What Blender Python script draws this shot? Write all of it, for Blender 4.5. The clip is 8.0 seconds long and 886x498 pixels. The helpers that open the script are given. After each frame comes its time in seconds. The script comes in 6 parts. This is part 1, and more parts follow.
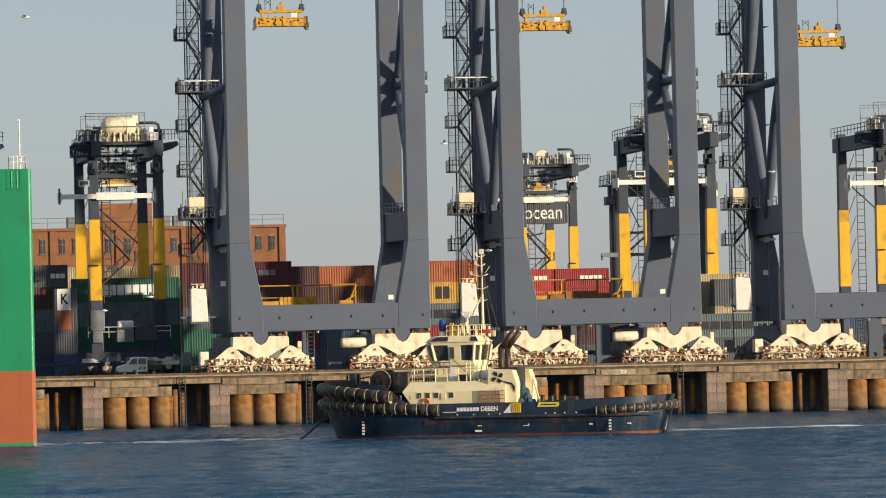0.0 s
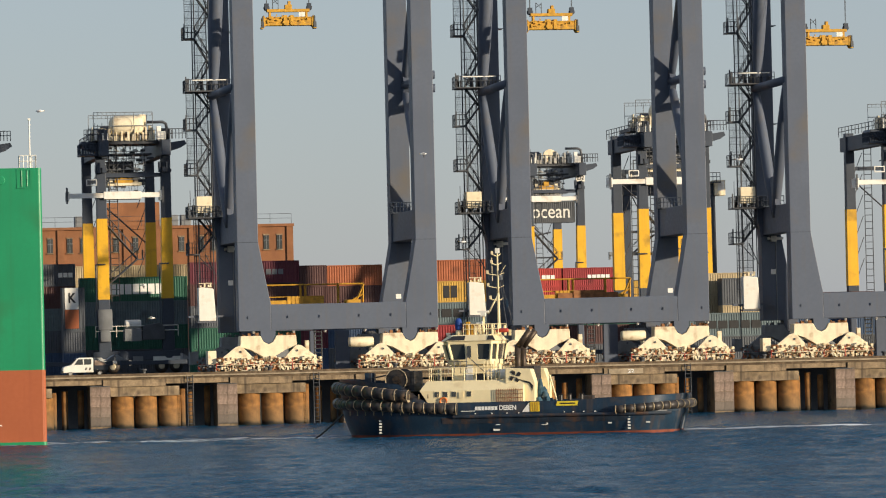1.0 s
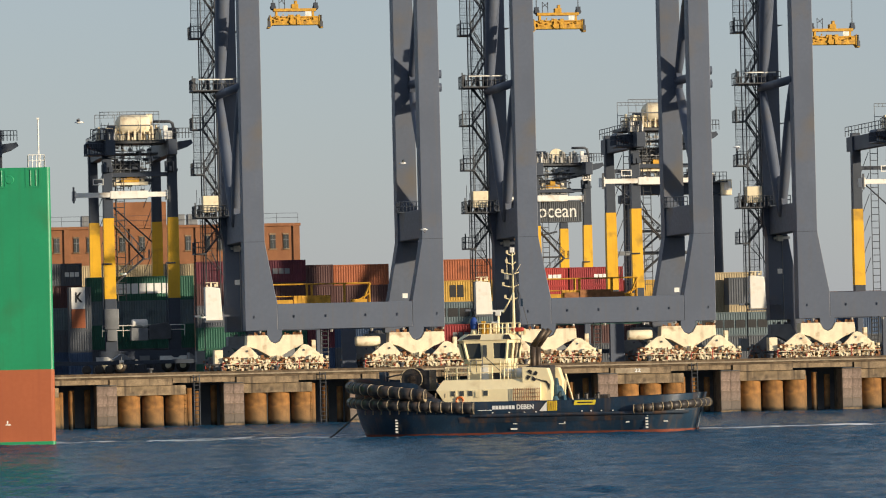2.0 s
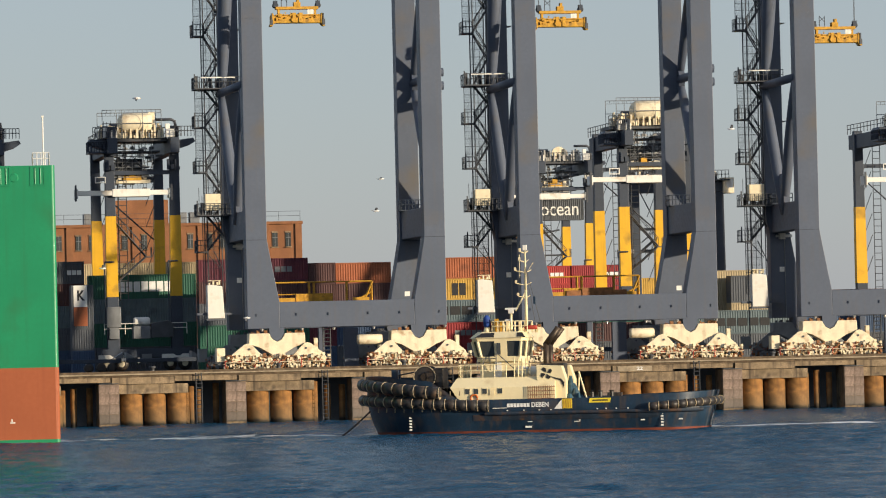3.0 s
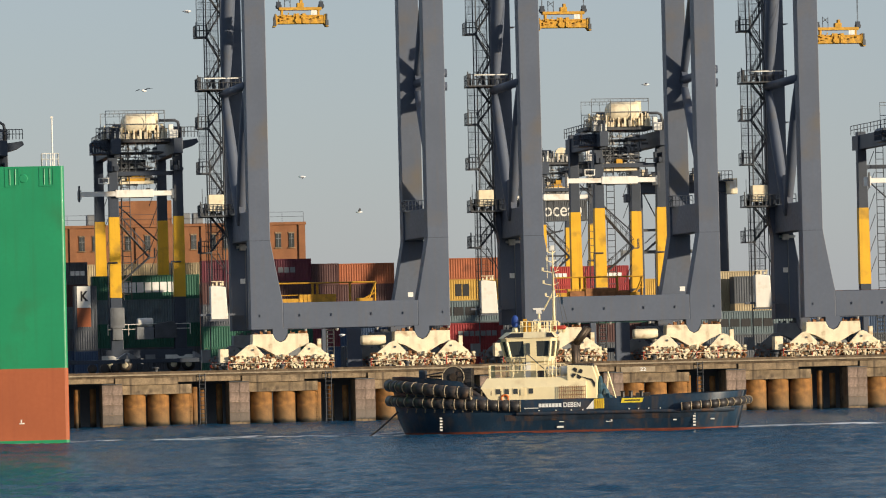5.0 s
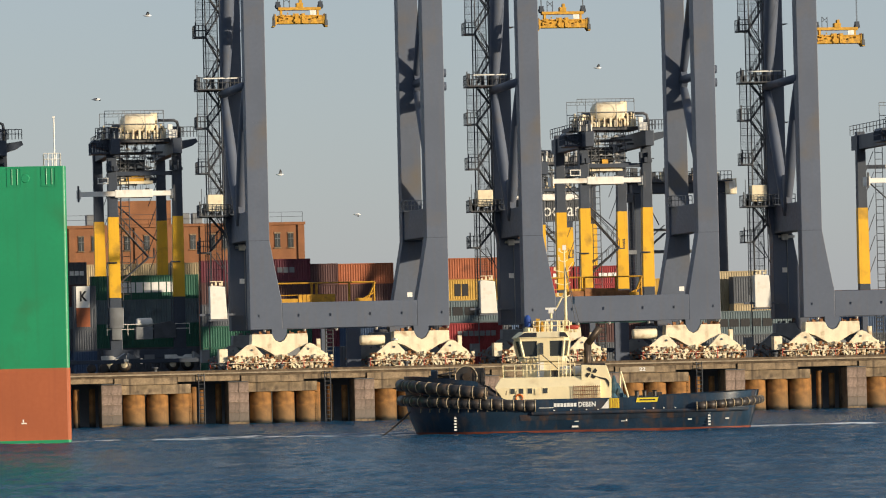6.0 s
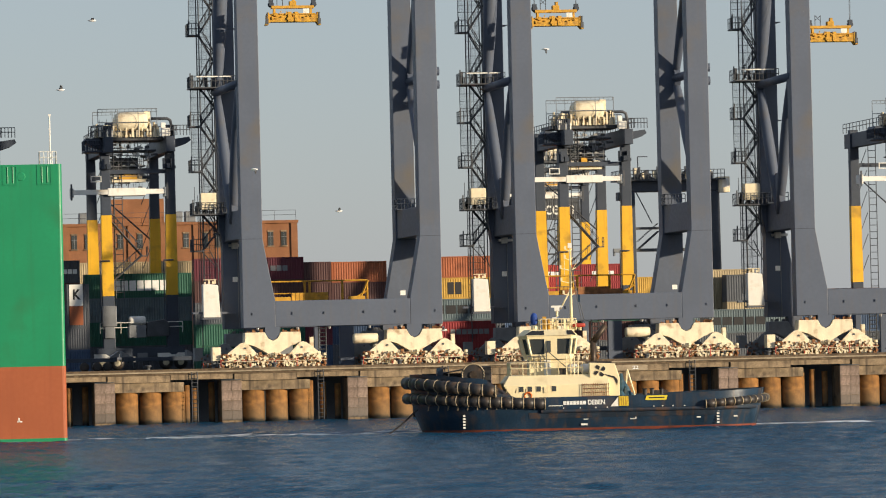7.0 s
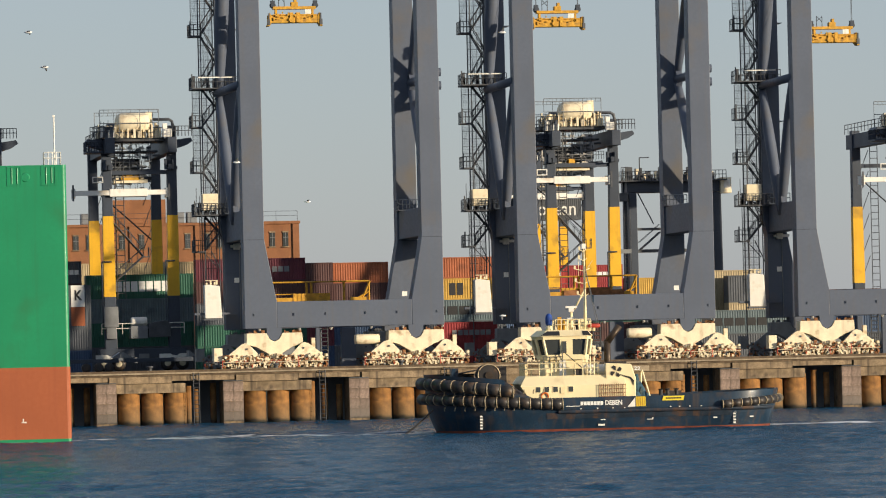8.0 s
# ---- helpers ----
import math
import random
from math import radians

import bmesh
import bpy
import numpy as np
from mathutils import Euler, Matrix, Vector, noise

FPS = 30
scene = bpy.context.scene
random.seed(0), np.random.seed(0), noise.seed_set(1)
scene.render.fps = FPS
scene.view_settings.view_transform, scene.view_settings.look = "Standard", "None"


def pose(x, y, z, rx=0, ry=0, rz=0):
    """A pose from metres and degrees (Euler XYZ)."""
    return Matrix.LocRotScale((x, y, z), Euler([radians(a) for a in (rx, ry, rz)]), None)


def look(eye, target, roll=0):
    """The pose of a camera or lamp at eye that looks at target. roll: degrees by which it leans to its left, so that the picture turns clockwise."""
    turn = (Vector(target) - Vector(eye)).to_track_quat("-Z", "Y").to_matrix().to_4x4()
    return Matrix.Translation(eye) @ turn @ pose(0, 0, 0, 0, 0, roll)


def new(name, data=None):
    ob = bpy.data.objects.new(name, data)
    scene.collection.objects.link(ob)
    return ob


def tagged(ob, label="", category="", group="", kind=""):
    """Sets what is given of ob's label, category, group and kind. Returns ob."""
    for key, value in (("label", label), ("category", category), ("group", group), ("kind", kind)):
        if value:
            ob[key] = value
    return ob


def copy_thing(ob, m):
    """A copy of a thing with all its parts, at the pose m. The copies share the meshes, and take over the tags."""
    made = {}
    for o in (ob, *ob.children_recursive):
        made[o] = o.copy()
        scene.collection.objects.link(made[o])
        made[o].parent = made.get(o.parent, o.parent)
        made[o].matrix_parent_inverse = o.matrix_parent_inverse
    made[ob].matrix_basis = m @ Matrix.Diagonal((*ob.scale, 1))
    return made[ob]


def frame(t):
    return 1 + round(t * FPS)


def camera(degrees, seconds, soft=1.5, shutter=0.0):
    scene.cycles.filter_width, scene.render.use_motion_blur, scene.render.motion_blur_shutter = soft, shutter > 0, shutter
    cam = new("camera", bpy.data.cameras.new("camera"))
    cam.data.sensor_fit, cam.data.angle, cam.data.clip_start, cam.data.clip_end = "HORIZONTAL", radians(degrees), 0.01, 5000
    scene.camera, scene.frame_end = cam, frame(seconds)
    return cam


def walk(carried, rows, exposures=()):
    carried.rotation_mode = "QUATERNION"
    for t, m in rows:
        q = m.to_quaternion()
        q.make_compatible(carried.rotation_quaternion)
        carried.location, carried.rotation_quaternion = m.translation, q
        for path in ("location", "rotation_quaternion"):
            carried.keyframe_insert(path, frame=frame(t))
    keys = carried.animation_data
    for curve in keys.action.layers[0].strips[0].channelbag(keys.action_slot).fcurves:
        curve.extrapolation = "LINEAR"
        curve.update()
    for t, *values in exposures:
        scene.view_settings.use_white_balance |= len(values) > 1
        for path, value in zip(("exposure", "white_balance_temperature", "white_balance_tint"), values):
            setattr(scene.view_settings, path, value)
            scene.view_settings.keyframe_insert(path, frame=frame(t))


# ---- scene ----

THETA = radians(9.5)
EYE = Vector((-450 * math.sin(THETA), -450 * math.cos(THETA), 6.5))


def aim(yaw, pitch):
    """Camera pose on its tripod: degrees to the right of the view's axis and above the horizon."""
    a, p = THETA + radians(yaw), radians(pitch)
    way = Vector((math.sin(a) * math.cos(p), math.cos(a) * math.cos(p), math.sin(p)))
    return look(EYE, EYE + 100 * way, -1.346)


cam = camera(10.848, 8.0, 1.1)
walk(cam, [(t, aim(y, p)) for t, y, p in (
    (0.0, 0.2431, 1.282), (0.5, 0.1629, 1.2943), (1.0, 0.1495, 1.2736), (1.5, 0.1067, 1.2718), (3.0, 0.0422, 1.2452),
    (3.5, 0.0314, 1.2336), (4.0, -0.0012, 1.2663), (4.5, 0.0, 1.2558), (6.0, 0.0106, 1.2555), (6.5, 0.0427, 1.2442),
    (7.0, 0.0947, 1.2321), (7.5, 0.064, 1.2419), (8.0, 0.0745, 1.2426))])

# ---- light ----
SUN_AZ, SUN_EL = radians(130.1), radians(8.5)   # compass bearing of the sun from +y, and height
world = bpy.data.worlds.new("sky")
scene.world = world
world.use_nodes = True
wn = world.node_tree
sky = wn.nodes.new("ShaderNodeTexSky")
sky.sky_type, sky.sun_disc = "NISHITA", False
sky.sun_elevation, sky.sun_rotation = SUN_EL, SUN_AZ
sky.altitude, sky.air_density, sky.dust_density, sky.ozone_density = 0, 1.0, 0.6, 2.0
bg = wn.nodes["Background"]
haze = wn.nodes.new("ShaderNodeMix")            # an even grey-blue haze over the clear sky
haze.data_type = "RGBA"
haze.inputs[0].default_value = 0.55
haze.inputs[7].default_value = (4.15, 4.65, 5.75, 1)
wn.links.new(sky.outputs[0], haze.inputs[6])
wn.links.new(haze.outputs[2], bg.inputs[0])
bg.inputs[1].default_value = 0.09
sun = new("sun", bpy.data.lights.new("sun", "SUN"))
sun.data.energy, sun.data.angle, sun.data.color = 5.0, radians(0.6), (1.0, 0.84, 0.62)
sun_from = Vector((math.sin(SUN_AZ) * math.cos(SUN_EL), math.cos(SUN_AZ) * math.cos(SUN_EL), math.sin(SUN_EL)))
sun.matrix_world = look(sun_from * 300, (0, 0, 0))
scene.view_settings.exposure = 0.36


# ---- materials ----
def material(name, color, rough=0.6, metal=0.0, wear=0.25, scale=0.6, dirt=None, streak=0.0, bump=0.15, piece=0.0, spec=0.4, tide=None):
    """Paint, steel or stone with mottling at two scales, dirt stains and optional vertical streaks."""
    m = bpy.data.materials.new(name)
    m.use_nodes = True
    nt = m.node_tree
    n, link = nt.nodes, nt.links.new
    bsdf = n["Principled BSDF"]
    co = n.new("ShaderNodeTexCoord").outputs["Object"]

    def noise_tex(sc, detail, stretch=None):
        tex = n.new("ShaderNodeTexNoise")
        tex.inputs["Scale"].default_value, tex.inputs["Detail"].default_value = sc, detail
        if stretch:
            mp = n.new("ShaderNodeMapping")
            mp.inputs["Scale"].default_value = stretch
            link(co, mp.inputs[0])
            link(mp.outputs[0], tex.inputs["Vector"])
        else:
            link(co, tex.inputs["Vector"])
        return tex.outputs["Fac"]

    def mixed(fac, a, b):
        mx = n.new("ShaderNodeMix")
        mx.data_type = "RGBA"
        for sock, v in ((mx.inputs[0], fac), (mx.inputs[6], a), (mx.inputs[7], b)):
            if hasattr(v, "links") or hasattr(v, "is_linked"):
                link(v, sock)
            else:
                sock.default_value = v
        return mx.outputs[2]

    def ramp(fac, lo, hi):
        r = n.new("ShaderNodeMapRange")
        r.inputs[1].default_value, r.inputs[2].default_value = lo, hi
        link(fac, r.inputs[0])
        return r.outputs[0]

    c = (*color, 1)
    dark = tuple(v * (1 - wear) for v in color) + (1,)
    light = tuple(min(1, v * (1 + wear * 0.6) + 0.01 * wear) for v in color) + (1,)
    out = mixed(ramp(noise_tex(scale, 5), 0.35, 0.65), dark, light)
    fine = noise_tex(scale * 14, 4)
    out = mixed(ramp(fine, 0.3, 0.9), out, dark)
    if dirt:
        big = noise_tex(scale * 0.9, 8)
        out = mixed(ramp(big, 0.56, 0.74), out, (*dirt, 1))
    if streak:
        st = noise_tex(1.0, 6, (2.2, 2.2, 0.12))
        k = n.new("ShaderNodeMath")
        k.operation = "MULTIPLY"
        k.inputs[1].default_value = streak
        link(ramp(st, 0.52, 0.72), k.inputs[0])
        d = dirt or (0.09, 0.06, 0.035)
        out = mixed(k.outputs[0], out, (*d, 1))
    if tide:
        zed = n.new("ShaderNodeSeparateXYZ")
        link(n.new("ShaderNodeNewGeometry").outputs["Position"], zed.inputs[0])
        edge = n.new("ShaderNodeMath")
        edge.operation = "MULTIPLY_ADD"
        edge.inputs[1].default_value = 0.9
        link(noise_tex(1.1, 5), edge.inputs[0])
        link(zed.outputs[2], edge.inputs[2])
        out = mixed(ramp(edge.outputs[0], tide[0] + 1.5, tide[0] - 0.5), out, (*tide[1], 1))
        out = mixed(ramp(edge.outputs[0], 0.95, 0.6), out, (0.02, 0.02, 0.016, 1))
    if piece:
        info = n.new("ShaderNodeObjectInfo")
        hs = n.new("ShaderNodeHueSaturation")
        v = n.new("ShaderNodeMapRange")
        v.inputs[3].default_value, v.inputs[4].default_value = 1 - piece, 1 + piece
        link(info.outputs["Random"], v.inputs[0])
        link(v.outputs[0], hs.inputs["Value"])
        link(out, hs.inputs["Color"])
        out = hs.outputs[0]
    link(out, bsdf.inputs["Base Color"])
    rr = n.new("ShaderNodeMapRange")
    rr.inputs[3].default_value, rr.inputs[4].default_value = max(0.05, rough - 0.12), min(1, rough + 0.15)
    link(fine, rr.inputs[0])
    link(rr.outputs[0], bsdf.inputs["Roughness"])
    bsdf.inputs["Metallic"].default_value = metal
    bsdf.inputs["Specular IOR Level"].default_value = spec
    if bump:
        b = n.new("ShaderNodeBump")
        b.inputs["Strength"].default_value, b.inputs["Distance"].default_value = bump, 0.04
        link(fine, b.inputs["Height"])
        link(b.outputs[0], bsdf.inputs["Normal"])
    return m


def plain_glass(name, tint, rough=0.08):
    m = bpy.data.materials.new(name)
    m.use_nodes = True
    b = m.node_tree.nodes["Principled BSDF"]
    b.inputs["Base Color"].default_value = (*tint, 1)
    b.inputs["Roughness"].default_value = rough
    b.inputs["Specular IOR Level"].default_value = 0.9
    return m


def water_material():
    m = bpy.data.materials.new("harbour_water")
    m.use_nodes = True
    nt = m.node_tree
    n, link = nt.nodes, nt.links.new
    bsdf = n["Principled BSDF"]
    geo = n.new("ShaderNodeNewGeometry")
    mp = n.new("ShaderNodeMapping")
    mp.inputs["Scale"].default_value = (0.9, 1.7, 1)
    link(geo.outputs["Position"], mp.inputs[0])
    a = n.new("ShaderNodeTexNoise")
    a.inputs["Scale"].default_value, a.inputs["Detail"].default_value = 2.0, 7
    link(mp.outputs[0], a.inputs["Vector"])
    big = n.new("ShaderNodeTexNoise")
    big.inputs["Scale"].default_value, big.inputs["Detail"].default_value = 0.07, 4
    link(mp.outputs[0], big.inputs["Vector"])
    mix = n.new("ShaderNodeMix")
    mix.data_type = "RGBA"
    mix.inputs[6].default_value, mix.inputs[7].default_value = (0.005, 0.052, 0.11, 1), (0.011, 0.067, 0.134, 1)
    link(big.outputs["Fac"], mix.inputs[0])
    # broken wake foam along the line on which the vessels drift
    along = n.new("ShaderNodeVectorMath")
    along.operation = "DOT_PRODUCT"
    along.inputs[1].default_value = (math.sin(THETA), math.cos(THETA), 0)
    link(geo.outputs["Position"], along.inputs[0])
    off = n.new("ShaderNodeMath")
    off.operation = "ADD"
    off.inputs[1].default_value = 80.0
    link(along.outputs["Value"], off.inputs[0])
    size = n.new("ShaderNodeMath")
    size.operation = "ABSOLUTE"
    link(off.outputs[0], size.inputs[0])
    band = n.new("ShaderNodeMapRange")
    band.inputs[1].default_value, band.inputs[2].default_value, band.inputs[3].default_value, band.inputs[4].default_value = 1.5, 10.0, 0.22, -0.25
    link(size.outputs[0], band.inputs[0])
    mp3 = n.new("ShaderNodeMapping")
    mp3.inputs["Scale"].default_value, mp3.inputs["Rotation"].default_value = (0.06, 0.4, 1), (0, 0, THETA)
    link(geo.outputs["Position"], mp3.inputs[0])
    fo = n.new("ShaderNodeTexNoise")
    fo.inputs["Scale"].default_value, fo.inputs["Detail"].default_value, fo.inputs["Roughness"].default_value = 1.0, 8, 0.65
    link(mp3.outputs[0], fo.inputs["Vector"])
    tot = n.new("ShaderNodeMath")
    tot.operation = "ADD"
    link(fo.outputs["Fac"], tot.inputs[0])
    link(band.outputs[0], tot.inputs[1])
    foam = n.new("ShaderNodeMapRange")
    foam.inputs[1].default_value, foam.inputs[2].default_value, foam.inputs[4].default_value = 0.6, 0.78, 0.95
    link(tot.outputs[0], foam.inputs[0])
    white = n.new("ShaderNodeMix")
    white.data_type = "RGBA"
    white.inputs[7].default_value = (0.8, 0.85, 0.88, 1)
    link(foam.outputs[0], white.inputs[0])
    link(mix.outputs[2], white.inputs[6])
    link(white.outputs[2], bsdf.inputs["Base Color"])
    bsdf.inputs["Roughness"].default_value = 0.15
    bsdf.inputs["IOR"].default_value = 1.33
    bsdf.inputs["Specular IOR Level"].default_value = 0.11
    b = n.new("ShaderNodeBump")
    b.inputs["Strength"].default_value, b.inputs["Distance"].default_value = 1.0, 0.5
    link(a.outputs["Fac"], b.inputs["Height"])
    # long calm slicks between the ruffled water
    mp2 = n.new("ShaderNodeMapping")
    mp2.inputs["Scale"].default_value = (0.03, 0.16, 1)
    link(geo.outputs["Position"], mp2.inputs[0])
    slick = n.new("ShaderNodeTexNoise")
    slick.inputs["Scale"].default_value, slick.inputs["Detail"].default_value = 1.0, 3
    link(mp2.outputs[0], slick.inputs["Vector"])
    calm = n.new("ShaderNodeMapRange")
    calm.inputs[1].default_value, calm.inputs[2].default_value = 0.5, 0.66
    calm.inputs[3].default_value, calm.inputs[4].default_value = 1.0, 0.5
    link(slick.outputs["Fac"], calm.inputs[0])
    link(calm.outputs[0], b.inputs["Strength"])
    link(b.outputs[0], bsdf.inputs["Normal"])
    return m


M = {
    "water": water_material(),
    "grey": material("crane_grey_paint", (0.087, 0.106, 0.148), 0.5, 0, 0.12, 0.2, (0.11, 0.1, 0.09), 0.25),
    "navy": material("dark_navy_paint", (0.04, 0.052, 0.075), 0.5, 0, 0.2, 0.4),
    "steel": material("dark_galvanised_steel", (0.085, 0.09, 0.1), 0.55, 0.3, 0.25, 1.0),
    "mesh": material("pale_mesh_steel", (0.2, 0.21, 0.22), 0.6, 0.2, 0.2, 1.0),
    "rust": material("rusty_brown_gear", (0.3, 0.13, 0.05), 0.7, 0.1, 0.4, 2.0),
    "bright_yellow": material("bright_yellow_paint", (0.78, 0.6, 0.04), 0.5, 0, 0.1, 1.0),
    "cream": material("cream_bogie_paint", (0.8, 0.7, 0.5), 0.55, 0, 0.14, 1.2, (0.4, 0.27, 0.15), 0.35),
    "white": material("weathered_white_paint", (0.78, 0.76, 0.7), 0.5, 0, 0.1, 0.8, (0.55, 0.48, 0.38), 0.2),
    "red": material("red_paint", (0.42, 0.05, 0.03), 0.5, 0, 0.3, 1.5),
    "yellow": material("crane_yellow_paint", (0.72, 0.4, 0.02), 0.45, 0, 0.1, 0.5, (0.34, 0.2, 0.03), 0.28),
    "yellow_dirty": material("worn_yellow_paint", (0.62, 0.33, 0.03), 0.6, 0, 0.3, 1.6, (0.16, 0.09, 0.03), 0.3),
    "concrete": material("weathered_concrete", (0.3, 0.22, 0.135), 0.85, 0, 0.5, 0.9, (0.07, 0.052, 0.038), 0.9, 0.5, 0.12),
    "deck": material("rusty_brown_deck", (0.115, 0.08, 0.05), 0.9, 0, 0.45, 0.6, (0.22, 0.16, 0.1), 0.6, 0.4),
    "panel": material("precast_panel", (0.31, 0.225, 0.18), 0.85, 0, 0.45, 1.6, (0.13, 0.1, 0.08), 0.5, 0.4, 0.14, tide=(1.2, (0.13, 0.115, 0.1))),
    "pile": material("rusty_pile_steel", (0.34, 0.16, 0.045), 0.8, 0.05, 0.5, 1.1, (0.11, 0.055, 0.025), 0.75, 0.4, 0.1, tide=(1.2, (0.15, 0.095, 0.045))),
    # dark colour that stands in for the shade under the quay deck
    "dark": material("under_deck_shade", (0.09, 0.1, 0.105), 0.9, 0, 0.2, 0.6),
    "asphalt": material("yard_asphalt", (0.055, 0.052, 0.05), 0.9, 0, 0.3, 0.3),
    "brick": material("red_brown_brick", (0.25, 0.108, 0.048), 0.85, 0, 0.22, 0.5, (0.2, 0.08, 0.04), 0.3, 0.3),
    "hull_blue": material("navy_hull_paint", (0.013, 0.034, 0.064), 0.36, 0, 0.35, 0.5, (0.085, 0.055, 0.035), 0.5),
    "hull_red": material("red_boot_topping", (0.2, 0.045, 0.022), 0.6, 0, 0.35, 1.0, (0.07, 0.025, 0.015), 0.45),
    "tug_cream": material("tug_cream_paint", (0.82, 0.7, 0.43), 0.45, 0, 0.07, 0.8, (0.6, 0.46, 0.25), 0.16),
    "rubber": material("worn_black_rubber", (0.034, 0.031, 0.03), 0.45, 0, 0.45, 1.2, (0.1, 0.062, 0.036), 0.35),
    "band": material("worn_band_steel", (0.42, 0.34, 0.22), 0.6, 0.2, 0.3, 2.0),
    "glass": plain_glass("dark_window_glass", (0.045, 0.05, 0.05)),
    "ship_green": material("green_hull_paint", (0.013, 0.23, 0.1), 0.38, 0, 0.1, 0.22, (0.025, 0.15, 0.062), 0.35, 0.04),
    "ship_red": material("red_antifouling", (0.33, 0.088, 0.032), 0.65, 0, 0.12, 0.2, (0.24, 0.06, 0.025), 0.3, 0.05),
    "blue_cover": material("blue_tarpaulin", (0.015, 0.06, 0.28), 0.7, 0, 0.3, 3.0),
    "orange": material("orange_ring", (0.6, 0.14, 0.02), 0.6, 0, 0.2, 2.0),
    "silver": material("brushed_steel", (0.5, 0.48, 0.44), 0.42, 0.6, 0.25, 1.5),
    "exhaust": material("sooty_exhaust_steel", (0.075, 0.055, 0.04), 0.5, 0.5, 0.4, 1.5),
    "gull": material("gull_feathers", (0.75, 0.75, 0.74), 0.8, 0, 0.1, 4.0),
    "gull_grey": material("grey_feathers", (0.2, 0.2, 0.21), 0.8, 0, 0.2, 4.0),
    "car_dark": material("dark_car_paint", (0.03, 0.035, 0.045), 0.3, 0.2, 0.1, 1.0),
    "text_white": material("white_lettering", (0.75, 0.75, 0.72), 0.6, 0, 0.12, 2.0),
    "teal_cover": material("teal_canvas", (0.03, 0.085, 0.13), 0.85, 0, 0.4, 2.5, (0.09, 0.12, 0.13), 0.3),
    "hull_rust": material("rusted_navy_plate", (0.02, 0.034, 0.055), 0.5, 0.0, 0.4, 0.9, (0.1, 0.052, 0.026), 0.75),
    "pale_concrete": material("pale_patched_concrete", (0.36, 0.29, 0.2), 0.85, 0, 0.35, 1.2, (0.2, 0.15, 0.1), 0.4),
    "text_dark": material("black_lettering", (0.02, 0.02, 0.022), 0.6, 0, 0.12, 2.0),
}


